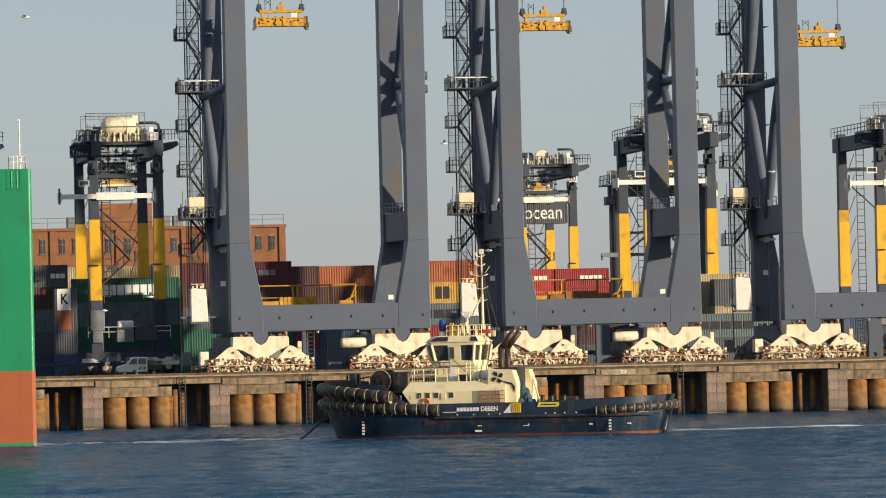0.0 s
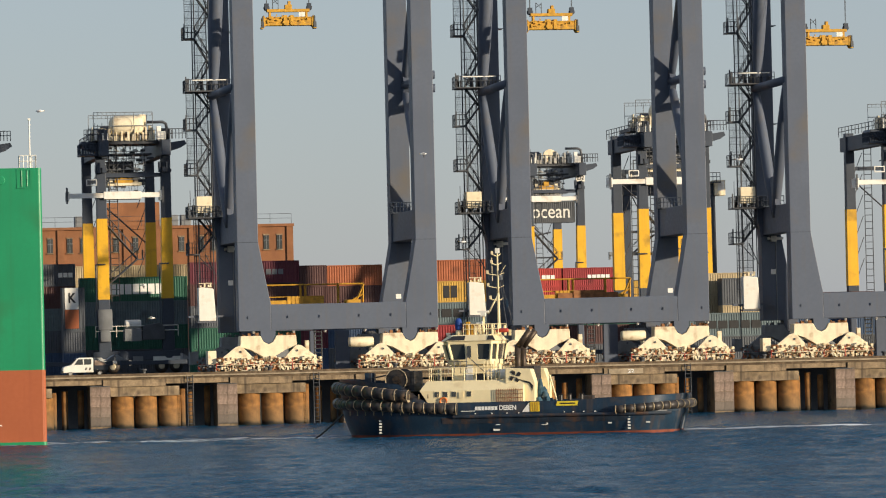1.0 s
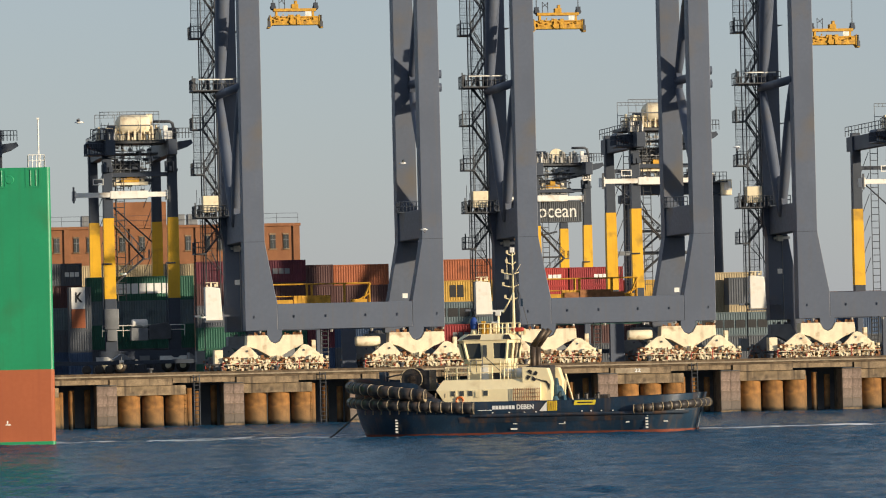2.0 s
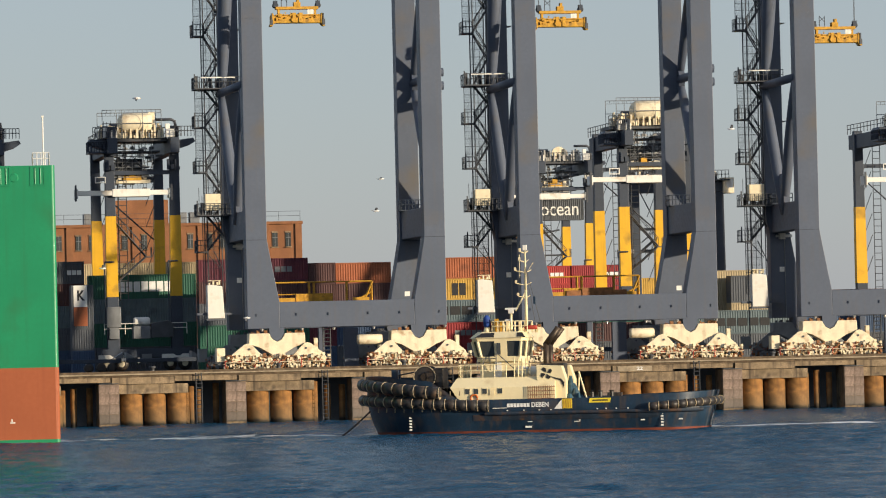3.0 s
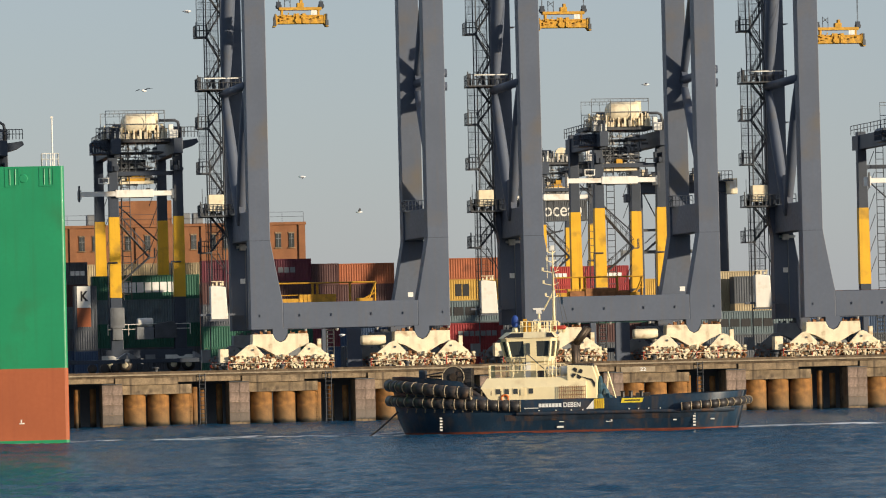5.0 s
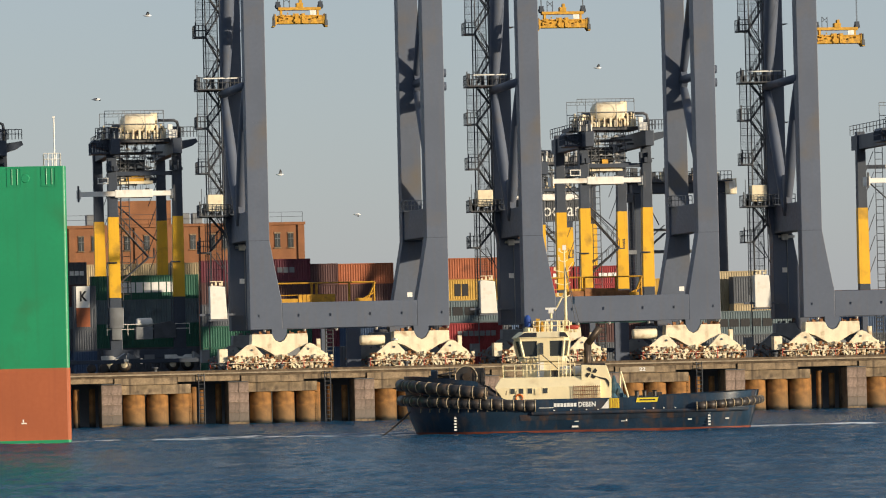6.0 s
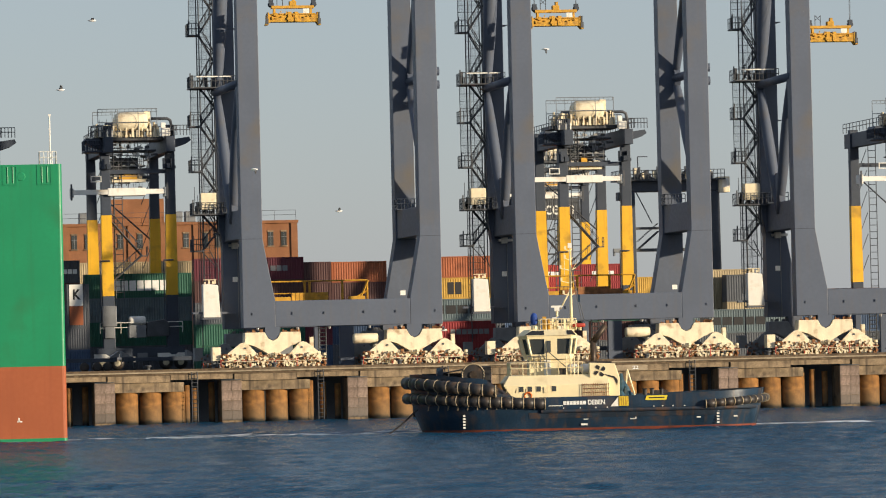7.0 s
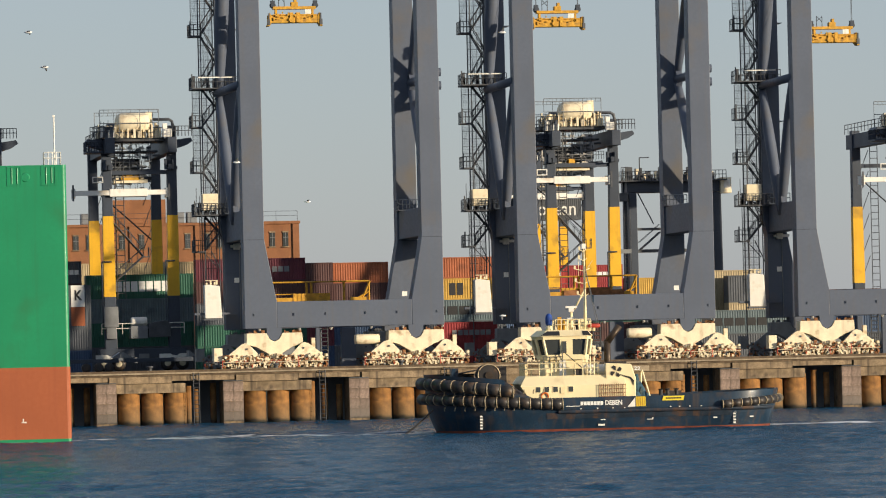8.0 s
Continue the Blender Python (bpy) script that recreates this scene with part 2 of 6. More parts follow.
# ---- mesh building ----
class Shape:
    """Collects solids into one mesh."""

    def __init__(self):
        self.v, self.f = [], []

    def add(self, verts, faces):
        k = len(self.v)
        self.v += [tuple(p) for p in verts]
        self.f += [tuple(i + k for i in f) for f in faces]
        return self

    def box(self, x0, x1, y0, y1, z0, z1):
        x0, x1, y0, y1, z0, z1 = min(x0, x1), max(x0, x1), min(y0, y1), max(y0, y1), min(z0, z1), max(z0, z1)
        return self.add([(x, y, z) for z in (z0, z1) for y in (y0, y1) for x in (x0, x1)],
                        [(0, 2, 3, 1), (4, 5, 7, 6), (0, 1, 5, 4), (2, 6, 7, 3), (0, 4, 6, 2), (1, 3, 7, 5)])

    def prism(self, pts, a0, a1, axis="y"):
        """A closed outline pushed along an axis: (x, z) along y, (y, z) along x, (x, y) along z."""
        put = {"y": lambda p, a: (p[0], a, p[1]), "x": lambda p, a: (a, p[0], p[1]), "z": lambda p, a: (p[0], p[1], a)}[axis]
        area = sum(p[0] * q[1] - q[0] * p[1] for p, q in zip(pts, pts[1:] + pts[:1]))
        if (area < 0) != (axis == "y"):
            pts = pts[::-1]
        n = len(pts)
        return self.add([put(p, a0) for p in pts] + [put(p, a1) for p in pts],
                        [tuple(range(n))[::-1], tuple(range(n, 2 * n))] + [(i, (i + 1) % n, n + (i + 1) % n, n + i) for i in range(n)])

    def tube(self, p, q, r, r1=None, n=8):
        p, q = Vector(p), Vector(q)
        d = (q - p).normalized()
        s = d.cross((0, 0, 1) if abs(d.z) < 0.9 else (1, 0, 0)).normalized()
        u = s.cross(d)
        r1 = r if r1 is None else r1
        ring = [(math.cos(2 * math.pi * i / n), math.sin(2 * math.pi * i / n)) for i in range(n)]
        vs = [p + r * (a * s + b * u) for a, b in ring] + [q + r1 * (a * s + b * u) for a, b in ring]
        return self.add(vs, [tuple(range(n)), tuple(range(2 * n - 1, n - 1, -1))] + [(i, n + i, n + (i + 1) % n, (i + 1) % n) for i in range(n)])

    def bar(self, p, q, w):
        return self.tube(p, q, w * 0.7, n=4)

    def sweep(self, pts, r, n=8):
        """One bent round bar along a line of points."""
        pts = [Vector(p) for p in pts]
        rows = []
        for i, p in enumerate(pts):
            d = (pts[min(i + 1, len(pts) - 1)] - pts[max(i - 1, 0)]).normalized()
            s = d.cross((0, 0, 1) if abs(d.z) < 0.95 else (1, 0, 0)).normalized()
            u = s.cross(d)
            rows += [p + r * (math.cos(2 * math.pi * k / n) * s + math.sin(2 * math.pi * k / n) * u) for k in range(n)]
        m = len(pts)
        return self.add(rows, [(i * n + k, (i + 1) * n + k, (i + 1) * n + (k + 1) % n, i * n + (k + 1) % n) for i in range(m - 1) for k in range(n)]
                        + [tuple(range(n)), tuple(range(m * n - 1, (m - 1) * n - 1, -1))])

    def spindle(self, p, q, r_end, r_mid, n=16, rings=12):
        """A round bar that swells evenly from its ends to its middle."""
        p, q = Vector(p), Vector(q)
        d = (q - p).normalized()
        s = d.cross((0, 0, 1) if abs(d.z) < 0.95 else (1, 0, 0)).normalized()
        u = s.cross(d)
        rows = []
        for i in range(rings + 1):
            r = r_end + (r_mid - r_end) * math.sin(math.pi * i / rings) ** 0.8
            rows += [p.lerp(q, i / rings) + r * (math.cos(2 * math.pi * k / n) * s + math.sin(2 * math.pi * k / n) * u) for k in range(n)]
        return self.add(rows, [(i * n + k, (i + 1) * n + k, (i + 1) * n + (k + 1) % n, i * n + (k + 1) % n) for i in range(rings) for k in range(n)]
                        + [tuple(range(n)), tuple(range((rings + 1) * n - 1, rings * n - 1, -1))])

    def rail(self, pts, height=1.1, w=0.05, gap=1.2):
        """A guard rail with posts, top and middle bars along a line of points."""
        for p, q in zip(pts, pts[1:]):
            p, q = Vector(p), Vector(q)
            for h in (height, height * 0.55):
                self.bar(p + Vector((0, 0, h)), q + Vector((0, 0, h)), w)
            k = max(1, round((q - p).length / gap))
            for i in range(k + 1):
                a = p.lerp(q, i / k)
                self.bar(a, a + Vector((0, 0, height)), w)
        return self

    def ladder(self, x, y, z0, z1, wide=0.5, w=0.05, step=0.45):
        self.bar((x - wide / 2, y, z0), (x - wide / 2, y, z1), w)
        self.bar((x + wide / 2, y, z0), (x + wide / 2, y, z1), w)
        z = z0 + step
        while z < z1:
            self.bar((x - wide / 2, y, z), (x + wide / 2, y, z), w * 0.8)
            z += step
        return self

    def lathe(self, prof, n=16, centre=(0, 0, 0), axis="z"):
        put = {"z": lambda r, a, h: (r * math.cos(a), r * math.sin(a), h), "y": lambda r, a, h: (r * math.cos(a), h, -r * math.sin(a)),
               "x": lambda r, a, h: (h, r * math.cos(a), r * math.sin(a))}[axis]
        vs = [Vector(put(r, 2 * math.pi * i / n, h)) + Vector(centre) for r, h in prof for i in range(n)]
        k = len(prof)
        fs = [(j * n + i, j * n + (i + 1) % n, (j + 1) * n + (i + 1) % n, (j + 1) * n + i) for j in range(k - 1) for i in range(n)]
        return self.add(vs, fs + [tuple(range(n))[::-1], tuple(range((k - 1) * n, k * n))])

    def data(self, name, mat, smooth=False):
        me = bpy.data.meshes.new(name)
        me.from_pydata(self.v, [], self.f)
        if mat:
            me.materials.append(M[mat] if isinstance(mat, str) else mat)
        if smooth:
            me.polygons.foreach_set("use_smooth", [len(p.vertices) <= 4 for p in me.polygons])
        me.update()
        return me


def part(name, shape, mat, parent, label="", smooth=False, bevel=0.0):
    ob = new(name, shape.data(name, mat, smooth))
    ob.parent = parent
    if label:
        tagged(ob, label)
    if bevel:
        b = ob.modifiers.new("edge", "BEVEL")
        b.width, b.segments, b.limit_method = bevel, 2, "ANGLE"
    return ob


def thing(name, label, category, group="", kind="", at=None):
    ob = new(name)
    ob.empty_display_size = 0.5
    if at is not None:
        ob.matrix_world = at
    return tagged(ob, label, category, group, kind)


def structure(name, shape, mat, label, category, smooth=False, kind="structure"):
    return tagged(new(name, shape.data(name, mat, smooth)), label, category, "", kind)


def writing(name, text, size, mat, parent, m, width=0.0, bold=0.0, label=""):
    """Letters of the built-in font as a thin mesh, on a face that looks along -y of m. Squeezed to a width where one is given."""
    cu = bpy.data.curves.new(name, "FONT")
    cu.body, cu.size, cu.extrude, cu.offset = text, size, 0.01, bold
    cu.align_x, cu.align_y = "CENTER", "CENTER"
    tmp = new(name, cu)
    bpy.context.view_layer.update()
    me = bpy.data.meshes.new_from_object(tmp.evaluated_get(bpy.context.evaluated_depsgraph_get()))
    bpy.data.objects.remove(tmp)
    xs = [v.co.x for v in me.vertices]
    k = width / (max(xs) - min(xs)) if width and xs else 1.0
    me.transform(Matrix.Rotation(radians(90), 4, "X") @ Matrix.Diagonal((k, 1, 1, 1)))
    me.materials.clear()
    me.materials.append(M[mat])
    ob = new(name, me)
    ob.parent = parent
    ob.matrix_basis = m
    if label:
        tagged(ob, label)
    return ob


def mark_bars(name, count, high, width, mat, parent, m, gaps=(), label=""):
    """A trade mark as plain bars: count upright blocks in a row, on a face that looks along -y of m."""
    step = width / count
    s = Shape()
    for i in range(count):
        if i not in gaps:
            a = -width / 2 + i * step
            s.box(a, a + step * 0.84, -0.012, 0.0, -high * 0.4, high * 0.4)
    ob = part(name, s, mat, parent, label)
    ob.matrix_basis = m
    return ob


# ---- water, quay, yard ----
def build_water():
    """One sheet to the horizon, with fine waves where the harbour is seen."""
    xs = np.concatenate([[-4000, -1500, -500, -200, -140], np.arange(-100, 100.1, 0.55), [140, 200, 500, 1500, 4000]])
    ys = np.concatenate([[-4000, -2000, -1000, -520, -330], np.arange(-275, -60, 0.42), np.arange(-60, 2, 0.6), [3.0]])
    gx, gy = np.meshgrid(xs, ys)
    z = np.zeros_like(gx)
    rng = np.random.default_rng(4)
    for i in range(46):
        wl = 1.2 * 1.055 ** i
        ang = radians(rng.normal(70, 34))
        k = 2 * math.pi / wl
        z += 0.0105 * wl ** 0.3 * np.sin(k * (gx * math.cos(ang) + gy * math.sin(ang)) + rng.uniform(0, 6.3))
    fade = np.clip((110 - np.abs(gx)) / 20, 0, 1) * np.clip((gy + 290) / 30, 0, 1)
    z = z * fade * (0.75 + 0.35 * np.sin(gx * 0.05 + 1) * np.sin(gy * 0.033))
    v = np.stack([gx, gy, z], -1).reshape(-1, 3)
    a = np.arange(len(ys) - 1)[:, None] * len(xs) + np.arange(len(xs) - 1)[None]
    f = np.stack([a, a + 1, a + 1 + len(xs), a + len(xs)], -1).reshape(-1, 4)
    me = bpy.data.meshes.new("water")
    me.from_pydata(v.tolist(), [], f.tolist())
    me.polygons.foreach_set("use_smooth", [True] * len(me.polygons))
    me.materials.append(M["water"])
    tagged(new("water", me), "dark blue rippled harbour water in low sun", "water", "", "structure")


build_water()
structure("ground", Shape().box(-4000, 4000, 8.0, 4500, 3.9, 5.0), "asphalt", "dark asphalt of the container yard behind the quay", "ground")


def build_quay():
    """The open-fronted quay: deck slab, crosshead beams, panelled buttresses 12.1 m apart, steel piles between them."""
    quay = thing("quay_wall", "weathered concrete quay wall on rusty steel piles", "quay", kind="structure")
    part("quay_deck", Shape().box(-90, 110, 0.0, 8.0, 4.62, 5.02), "deck", quay, "stained concrete deck edge", bevel=0.05)
    # a plain dark wall stands in for the deep shade between the piles
    part("back_wall", Shape().box(-90, 110, 5.5, 6.0, -2, 4.55), "dark", quay, "back wall coloured dark for the shade under the deck")
    rng = random.Random(3)
    pitch = 12.17
    butt = Shape().box(0, 1.95, -0.25, 3.0, -1.5, 4.0).data("buttress", "concrete")
    tile = Shape().box(0, 0.95, -0.33, -0.25, 0, 0.92).data("precast_tile", "panel")
    pile = Shape().lathe([(1.08, -2), (1.08, 3.05)], 20).data("steel_pile", "pile", True)
    thin = Shape().lathe([(0.3, -2), (0.3, 3.9)], 10).data("timber_pile", "pile", True)
    beam = Shape().box(0, 6.6, 0.12, 1.2, 3.05, 3.95).data("crosshead_beam", "concrete")
    fasc = Shape().box(0, 6.0, -0.12, 0.5, 3.98, 4.62).data("fascia_beam", "concrete")

    def piece(name, me, x, y, z):
        ob = new(name, me)
        ob.parent, ob.location = quay, (x, y, z)
        return ob

    for i in range(-3, 8):
        x = -33.25 + pitch * i
        piece("buttress", butt, x, 0, 0)
        for r in range(4):
            for c in range(2):
                piece("precast_tile", tile, x + 0.02 + c * 0.97, rng.uniform(-0.02, 0.02), 0.2 + r * 0.95)
        for k in range(3):
            piece("steel_pile", pile, x + 3.25 + 2.24 * k, 1.3, 0)
        piece("crosshead_beam", beam, x + 2.0, 0, rng.uniform(-0.02, 0.02))
        piece("fascia_beam", fasc, x + 1.3, rng.uniform(0, 0.05), 0)
        piece("fascia_beam", fasc, x + 7.35, rng.uniform(0, 0.05) + 0.12, 0.2)
        for k in (8.9, 9.9, 11.3):
            piece("timber_pile", thin, x + k + rng.uniform(-0.2, 0.2), 1.8, rng.uniform(-0.6, 0))
        if i % 2 == 0 or i == 1:
            lad = Shape().ladder(x + 9.6, -0.22, -0.5, 4.9, 0.55, 0.07, 0.4)
            part("ladder", lad, "steel", quay, "rusty steel quay ladder")
        part("rubbing_strip", Shape().box(x + 0.02, x + 1.9, -0.4, -0.34, 4.02, 4.1), "steel", quay)
        part("bollard", Shape().lathe([(0.28, 0), (0.2, 0.15), (0.2, 0.4), (0.34, 0.5), (0.3, 0.62)], 12, (x + 5.3, 0.9, 5.02)), "steel", quay, "", True)
    part("patched_panel", Shape().box(17.2, 20.6, -0.16, -0.125, 4.05, 4.55), "pale_concrete", quay, "paler patched concrete panel")
    part("deck_edge", Shape().box(-90, 110, -0.2, -0.005, 4.84, 4.98), "pale_concrete", quay, "pale strip along the edge of the deck")
    writing("berth_number", "22", 0.45, "text_white", quay, pose(19.4, -0.18, 4.3), 0.6, 0.01, "white painted berth number")
    part("kerb", Shape().box(-90, 110, 0.05, 0.4, 5.02, 5.2), "deck", quay, "low concrete kerb along the quay edge")
    part("crane_rail", Shape().box(-90, 110, 4.0, 4.14, 5.02, 5.1), "steel", quay)


build_quay()


# ---- ship-to-shore cranes ----
BOGIE_X = 6.93


def build_crane(x):
    """One quay crane: sill, four legs, braced side frames, stair tower and bogies; origin under its middle on the waterside rail."""
    c = thing("quay_crane", "grey ship-to-shore gantry crane on cream-white bogies", "crane", "row of quay cranes", at=pose(x, 3.0, 5.0))
    H = 44.0
    for y0, label in ((0.0, "sunlit grey box-section leg"), (15.0, "grey landside leg")):
        for s in (-1, 1):
            g = Shape()
            o, i = s * 9.75, s * 7.7
            lean = -0.37 if (s < 0 and y0 > 1) else 0.0
            g.prism([(o, 4.0), (o, 12.4), (o + lean, 14.5), (o + lean, H), (i + lean * 1.35, H), (i + lean * 1.35, 14.5), (i, 12.6), (s * 7.35, 10.6), (s * 6.85, 7.9), (s * 6.6, 6.6), (s * 6.6, 4.0)], y0, y0 + 2.0)
            leg = part("leg", g, "grey", c, label, bevel=0.04)
            for z in (12.55, 24.0, 34.0):
                part("weld_seam", Shape().box(o + s * 0.015, i - s * 0.015, y0 - 0.015, y0 + 2.015, z, z + 0.05), "grey" if z > 20 else "navy", leg)
        part("sill_beam", Shape().box(-6.6, 6.6, y0 + 0.03, y0 + 1.97, 4.05, 6.55), "grey", c, "long grey sill beam between the legs", bevel=0.04)
    for s in (-1, 1):
        xm = s * 8.72
        part("portal_beam", Shape().box(xm - 0.85, xm + 0.85, 1.8, 15.2, 12.7, 15.5), "grey", c, bevel=0.04)
        xb = s * 9.45
        t = Shape().tube((xb, 1.0, 27.7), (xb - 0.7, 14.7, 27.6), 0.42, n=16) if s < 0 else Shape().tube((xb, 1.0, 28.4), (xb, 15.6, 28.4), 0.42, n=16)
        part("tie_tube", t, "grey", c, "round grey tie tube", True)
        if s < 0:
            ends = [((xb, 9.0, 14.4), (xb, 2.0, 27.2)), ((xb, 9.0, 14.4), (xb - 0.6, 14.4, 27.3)), ((xb - 0.55, 14.3, 27.6), (xb - 0.3, 9.0, 46.0))]
        else:
            ends = [((xb, 15.2, 28.2), (xb, 1.8, 13.5)), ((xb, 15.2, 28.6), (xb, 1.8, 45.0))]
        for p, q in ends:
            thick = 0.72 if s < 0 and q[2] > 40 else 0.56
            part("diagonal_brace", Shape().spindle(p, q, 0.34, thick), "grey", c, "tapered grey diagonal brace", True)
        if s > 0:
            part("gusset_plate", Shape().prism([(13.6, 28.4), (14.4, 29.3), (15.1, 29.3), (15.1, 27.5), (14.4, 27.5)], xb - 0.3, xb + 0.3, "x"), "grey", c)
            for z in (28.6, 27.3):
                part("bearing_boss", Shape().lathe([(0.42, 0), (0.42, 0.35)], 14, (9.75, 1.0, z), "x"), "grey", c)
        else:
            part("gusset_plate", Shape().prism([(7.4, 15.5), (8.3, 18.4), (9.7, 18.4), (10.6, 15.5)], xb - 0.25, xb + 0.25, "x"), "grey", c)
        # walkway on the portal beam
        deck = part("walkway", Shape().box(xm - 1.15, xm + 1.05, 12.95, 14.98, 15.5, 15.62), "navy", c, "dark walkway on the portal beam")
        rail = Shape().rail([(xm - 1.1, 13.0, 15.6), (xm + 1.0, 13.0, 15.6)], 1.0, 0.06, 0.35).rail([(xm - 1.1, 13.0, 15.6), (xm - 1.1, 14.9, 15.6)], 1.0, 0.06, 0.5)
        part("railing", rail, "navy", deck)
    # stair tower outside the landside leg: fine mesh panels, wider at some storeys, on dark frames
    tower = part("stair_tower", Shape().box(-11.78, -11.68, 16.9, 17.0, 2.0, 44), "steel", c, "dark steel stair tower with mesh cage")
    for z0, z1, left in ((6.5, 15.4, -11.95), (15.5, 19.7, -11.76), (19.8, 28.0, -12.44), (28.1, 33.3, -11.7), (33.4, 44.0, -12.44)):
        cage, grid = Shape(), Shape()
        n = round((-10.3 - left) / 0.115)
        for k in range(n + 1):
            xx = left + (-10.3 - left) * k / n
            cage.bar((xx, 17.0, z0), (xx, 17.0, z1), 0.013)
        zz = z0
        while zz < z1:
            cage.bar((left, 17.0, zz), (-10.3, 17.0, zz), 0.012)
            zz += 0.16
        for k in range(4):
            xx = left + (-10.3 - left) * k / 3
            grid.bar((xx, 16.95, z0), (xx, 16.95, z1), 0.034 if k else 0.05)
        n = max(2, round((z1 - z0) / 0.72))
        for k in range(n + 1):
            grid.bar((left, 16.95, z0 + (z1 - z0) * k / n), (-10.3, 16.95, z0 + (z1 - z0) * k / n), 0.03)
        mc = part("mesh_cage", cage, "mesh", tower, "pale wire mesh cage")
        part("cage_frame", grid, "steel", mc)
    levels = [11.9, 15.5, 19.8, 24.3, 28.1, 33.4, 37.9]
    for j, z in enumerate(levels):
        big = j in (1, 4)
        x0, x1 = (-12.8, -11.65) if not big else (-12.75, -8.3)
        p = Shape().box(x0 - 0.03, x1, 13.45 if big else 14.6, 16.8, z - 0.12, z)
        p.rail([(x0, 13.5 if big else 14.65, z), (x1, 13.5 if big else 14.65, z)], 1.1, 0.055, 0.4).rail([(x0, 14.65, z), (x0, 16.7, z)], 1.1, 0.055, 0.6)
        p.box(x0, x0 + 0.12, 14.6, 14.7, z, z + 1.45)
        p.bar((x0 + 0.8, 14.7, z), (-10.4, 15.2, z - 1.7), 0.07)
        p.bar((-11.1, 14.8, z), (-10.0, 15.2, z - 2.2), 0.08)
        part("platform", p, "steel", tower)
        if j + 1 < len(levels):
            rise = levels[j + 1] - z
            f = Shape()
            for y in (14.75, 15.6):
                f.bar((-10.25, y, z + rise * 0.5), (-11.75, y, z), 0.09)
                f.bar((-10.25, y, z + rise * 0.5 + 1.0), (-11.75, y, z + 1.0), 0.05)
                f.bar((-10.25, y, z + rise * 0.5), (-11.75, y, z + rise), 0.09)
                f.bar((-10.25, y, z + rise * 0.5 + 1.0), (-11.75, y, z + rise + 1.0), 0.05)
                for k in range(1, 4):
                    a = k / 4
                    f.bar((-11.75 + 1.5 * a, y, z + rise * 0.5 * a), (-11.75 + 1.5 * a, y, z + rise * 0.5 * a + 1.0), 0.04)
            for k in range(9):
                a = k / 9
                f.box(-11.85 + 1.5 * a, -11.6 + 1.5 * a, 14.75, 15.6, z + rise * 0.5 * a - 0.03, z + rise * 0.5 * a)
            part("stair_flight", f, "steel", tower)
    for xx, yy in ((-11.75, 14.7), (-10.3, 14.7), (-10.3, 16.9)):
        part("tower_post", Shape().bar((xx, yy, 5.5), (xx, yy, 44), 0.08), "steel", tower)
    part("white_strip", Shape().box(-12.2, -8.8, 13.38, 13.44, 29.08, 29.18), "white", tower, "pale toe board")
    rng = random.Random(12)
    for z in (15.5, 28.1):
        bits = Shape()
        for k in range(12):
            xx = rng.uniform(-12.7, -8.6)
            bits.box(xx, xx + rng.uniform(0.06, 0.3), 14.8, 15.2, z, z + rng.uniform(0.3, 1.3))
        tagged(part("deck_fitting", bits, "steel", tower, "dark fittings on the tower platform"), kind="stuff")
    part("aerial", Shape().bar((-12.5, 14.7, 15.5), (-12.5, 14.7, 18.2), 0.04).bar((-12.2, 14.7, 15.5), (-12.2, 14.7, 17.4), 0.04), "steel", tower)
    # cabins and cabinets
    part("electrical_cabin", Shape().box(-11.95, -10.4, 14.2, 15.6, 15.95, 17.6), "cream", c, "small pale equipment cabin", bevel=0.06)
    box = part("lift_cabinet", Shape().prism([(-12.0, 5.2), (-12.0, 8.5), (-11.6, 8.55), (-10.5, 8.4), (-10.3, 5.2)], 13.6, 14.8), "white", c, "tall white cabinet beside the landside leg", bevel=0.05)
    part("cabinet_base", Shape().box(-12.1, -10.3, 13.5, 14.9, 5.0, 5.17), "grey", box)
    part("support_bracket", Shape().box(-13.0, -8.7, 14.0, 14.6, 5.55, 5.75), "grey", c)
    j = Shape()
    for dx, dz in ((-11.8, 0), (-11.4, 0.4), (-11.0, 0.1), (-10.8, 0.5)):
        j.box(dx, dx + 0.16, 14.1, 14.4, 8.55, 8.75 + 0.5 * dz)
    j.tube((-11.9, 14.05, 8.95), (-10.6, 14.05, 8.95), 0.04)
    part("winch_gear", j, "cream", c, "small machinery on the cabinet")
    s = Shape().box(-9.2, -7.6, 14.4, 14.9, 12.2, 12.45).box(-8.9, -8.3, 14.3, 14.9, 12.0, 12.6)
    part("floodlight", s, "silver", c, "pale floodlight under the portal")
    part("cable_conduit", Shape().tube((-8.3, 14.95, 4.1), (-8.3, 14.95, 12.4), 0.05), "mesh", c)
    for xx, yy in ((-8.6, 14.97), (5.9, -0.02)):
        part("leg_sign", Shape().box(xx - 0.25, xx + 0.25, yy - 0.03, yy, 6.85 if yy < 0 else 8.7, 7.3 if yy < 0 else 9.2), "white", c, "small white sign plate")
    # lugs and lamps along the sill
    for k in range(6):
        xx = -8.9 + 3.5 * k + 0.4 * (k % 2)
        part("sill_lug", Shape().box(xx, xx + 0.07, -0.08, 0.0, 5.2, 5.45), "navy", c)
        part("lamp", Shape().lathe([(0.1, 0), (0.17, 0.22), (0.05, 0.24)], 8, (xx + 0.5, -0.25, 3.75)), "silver", c)
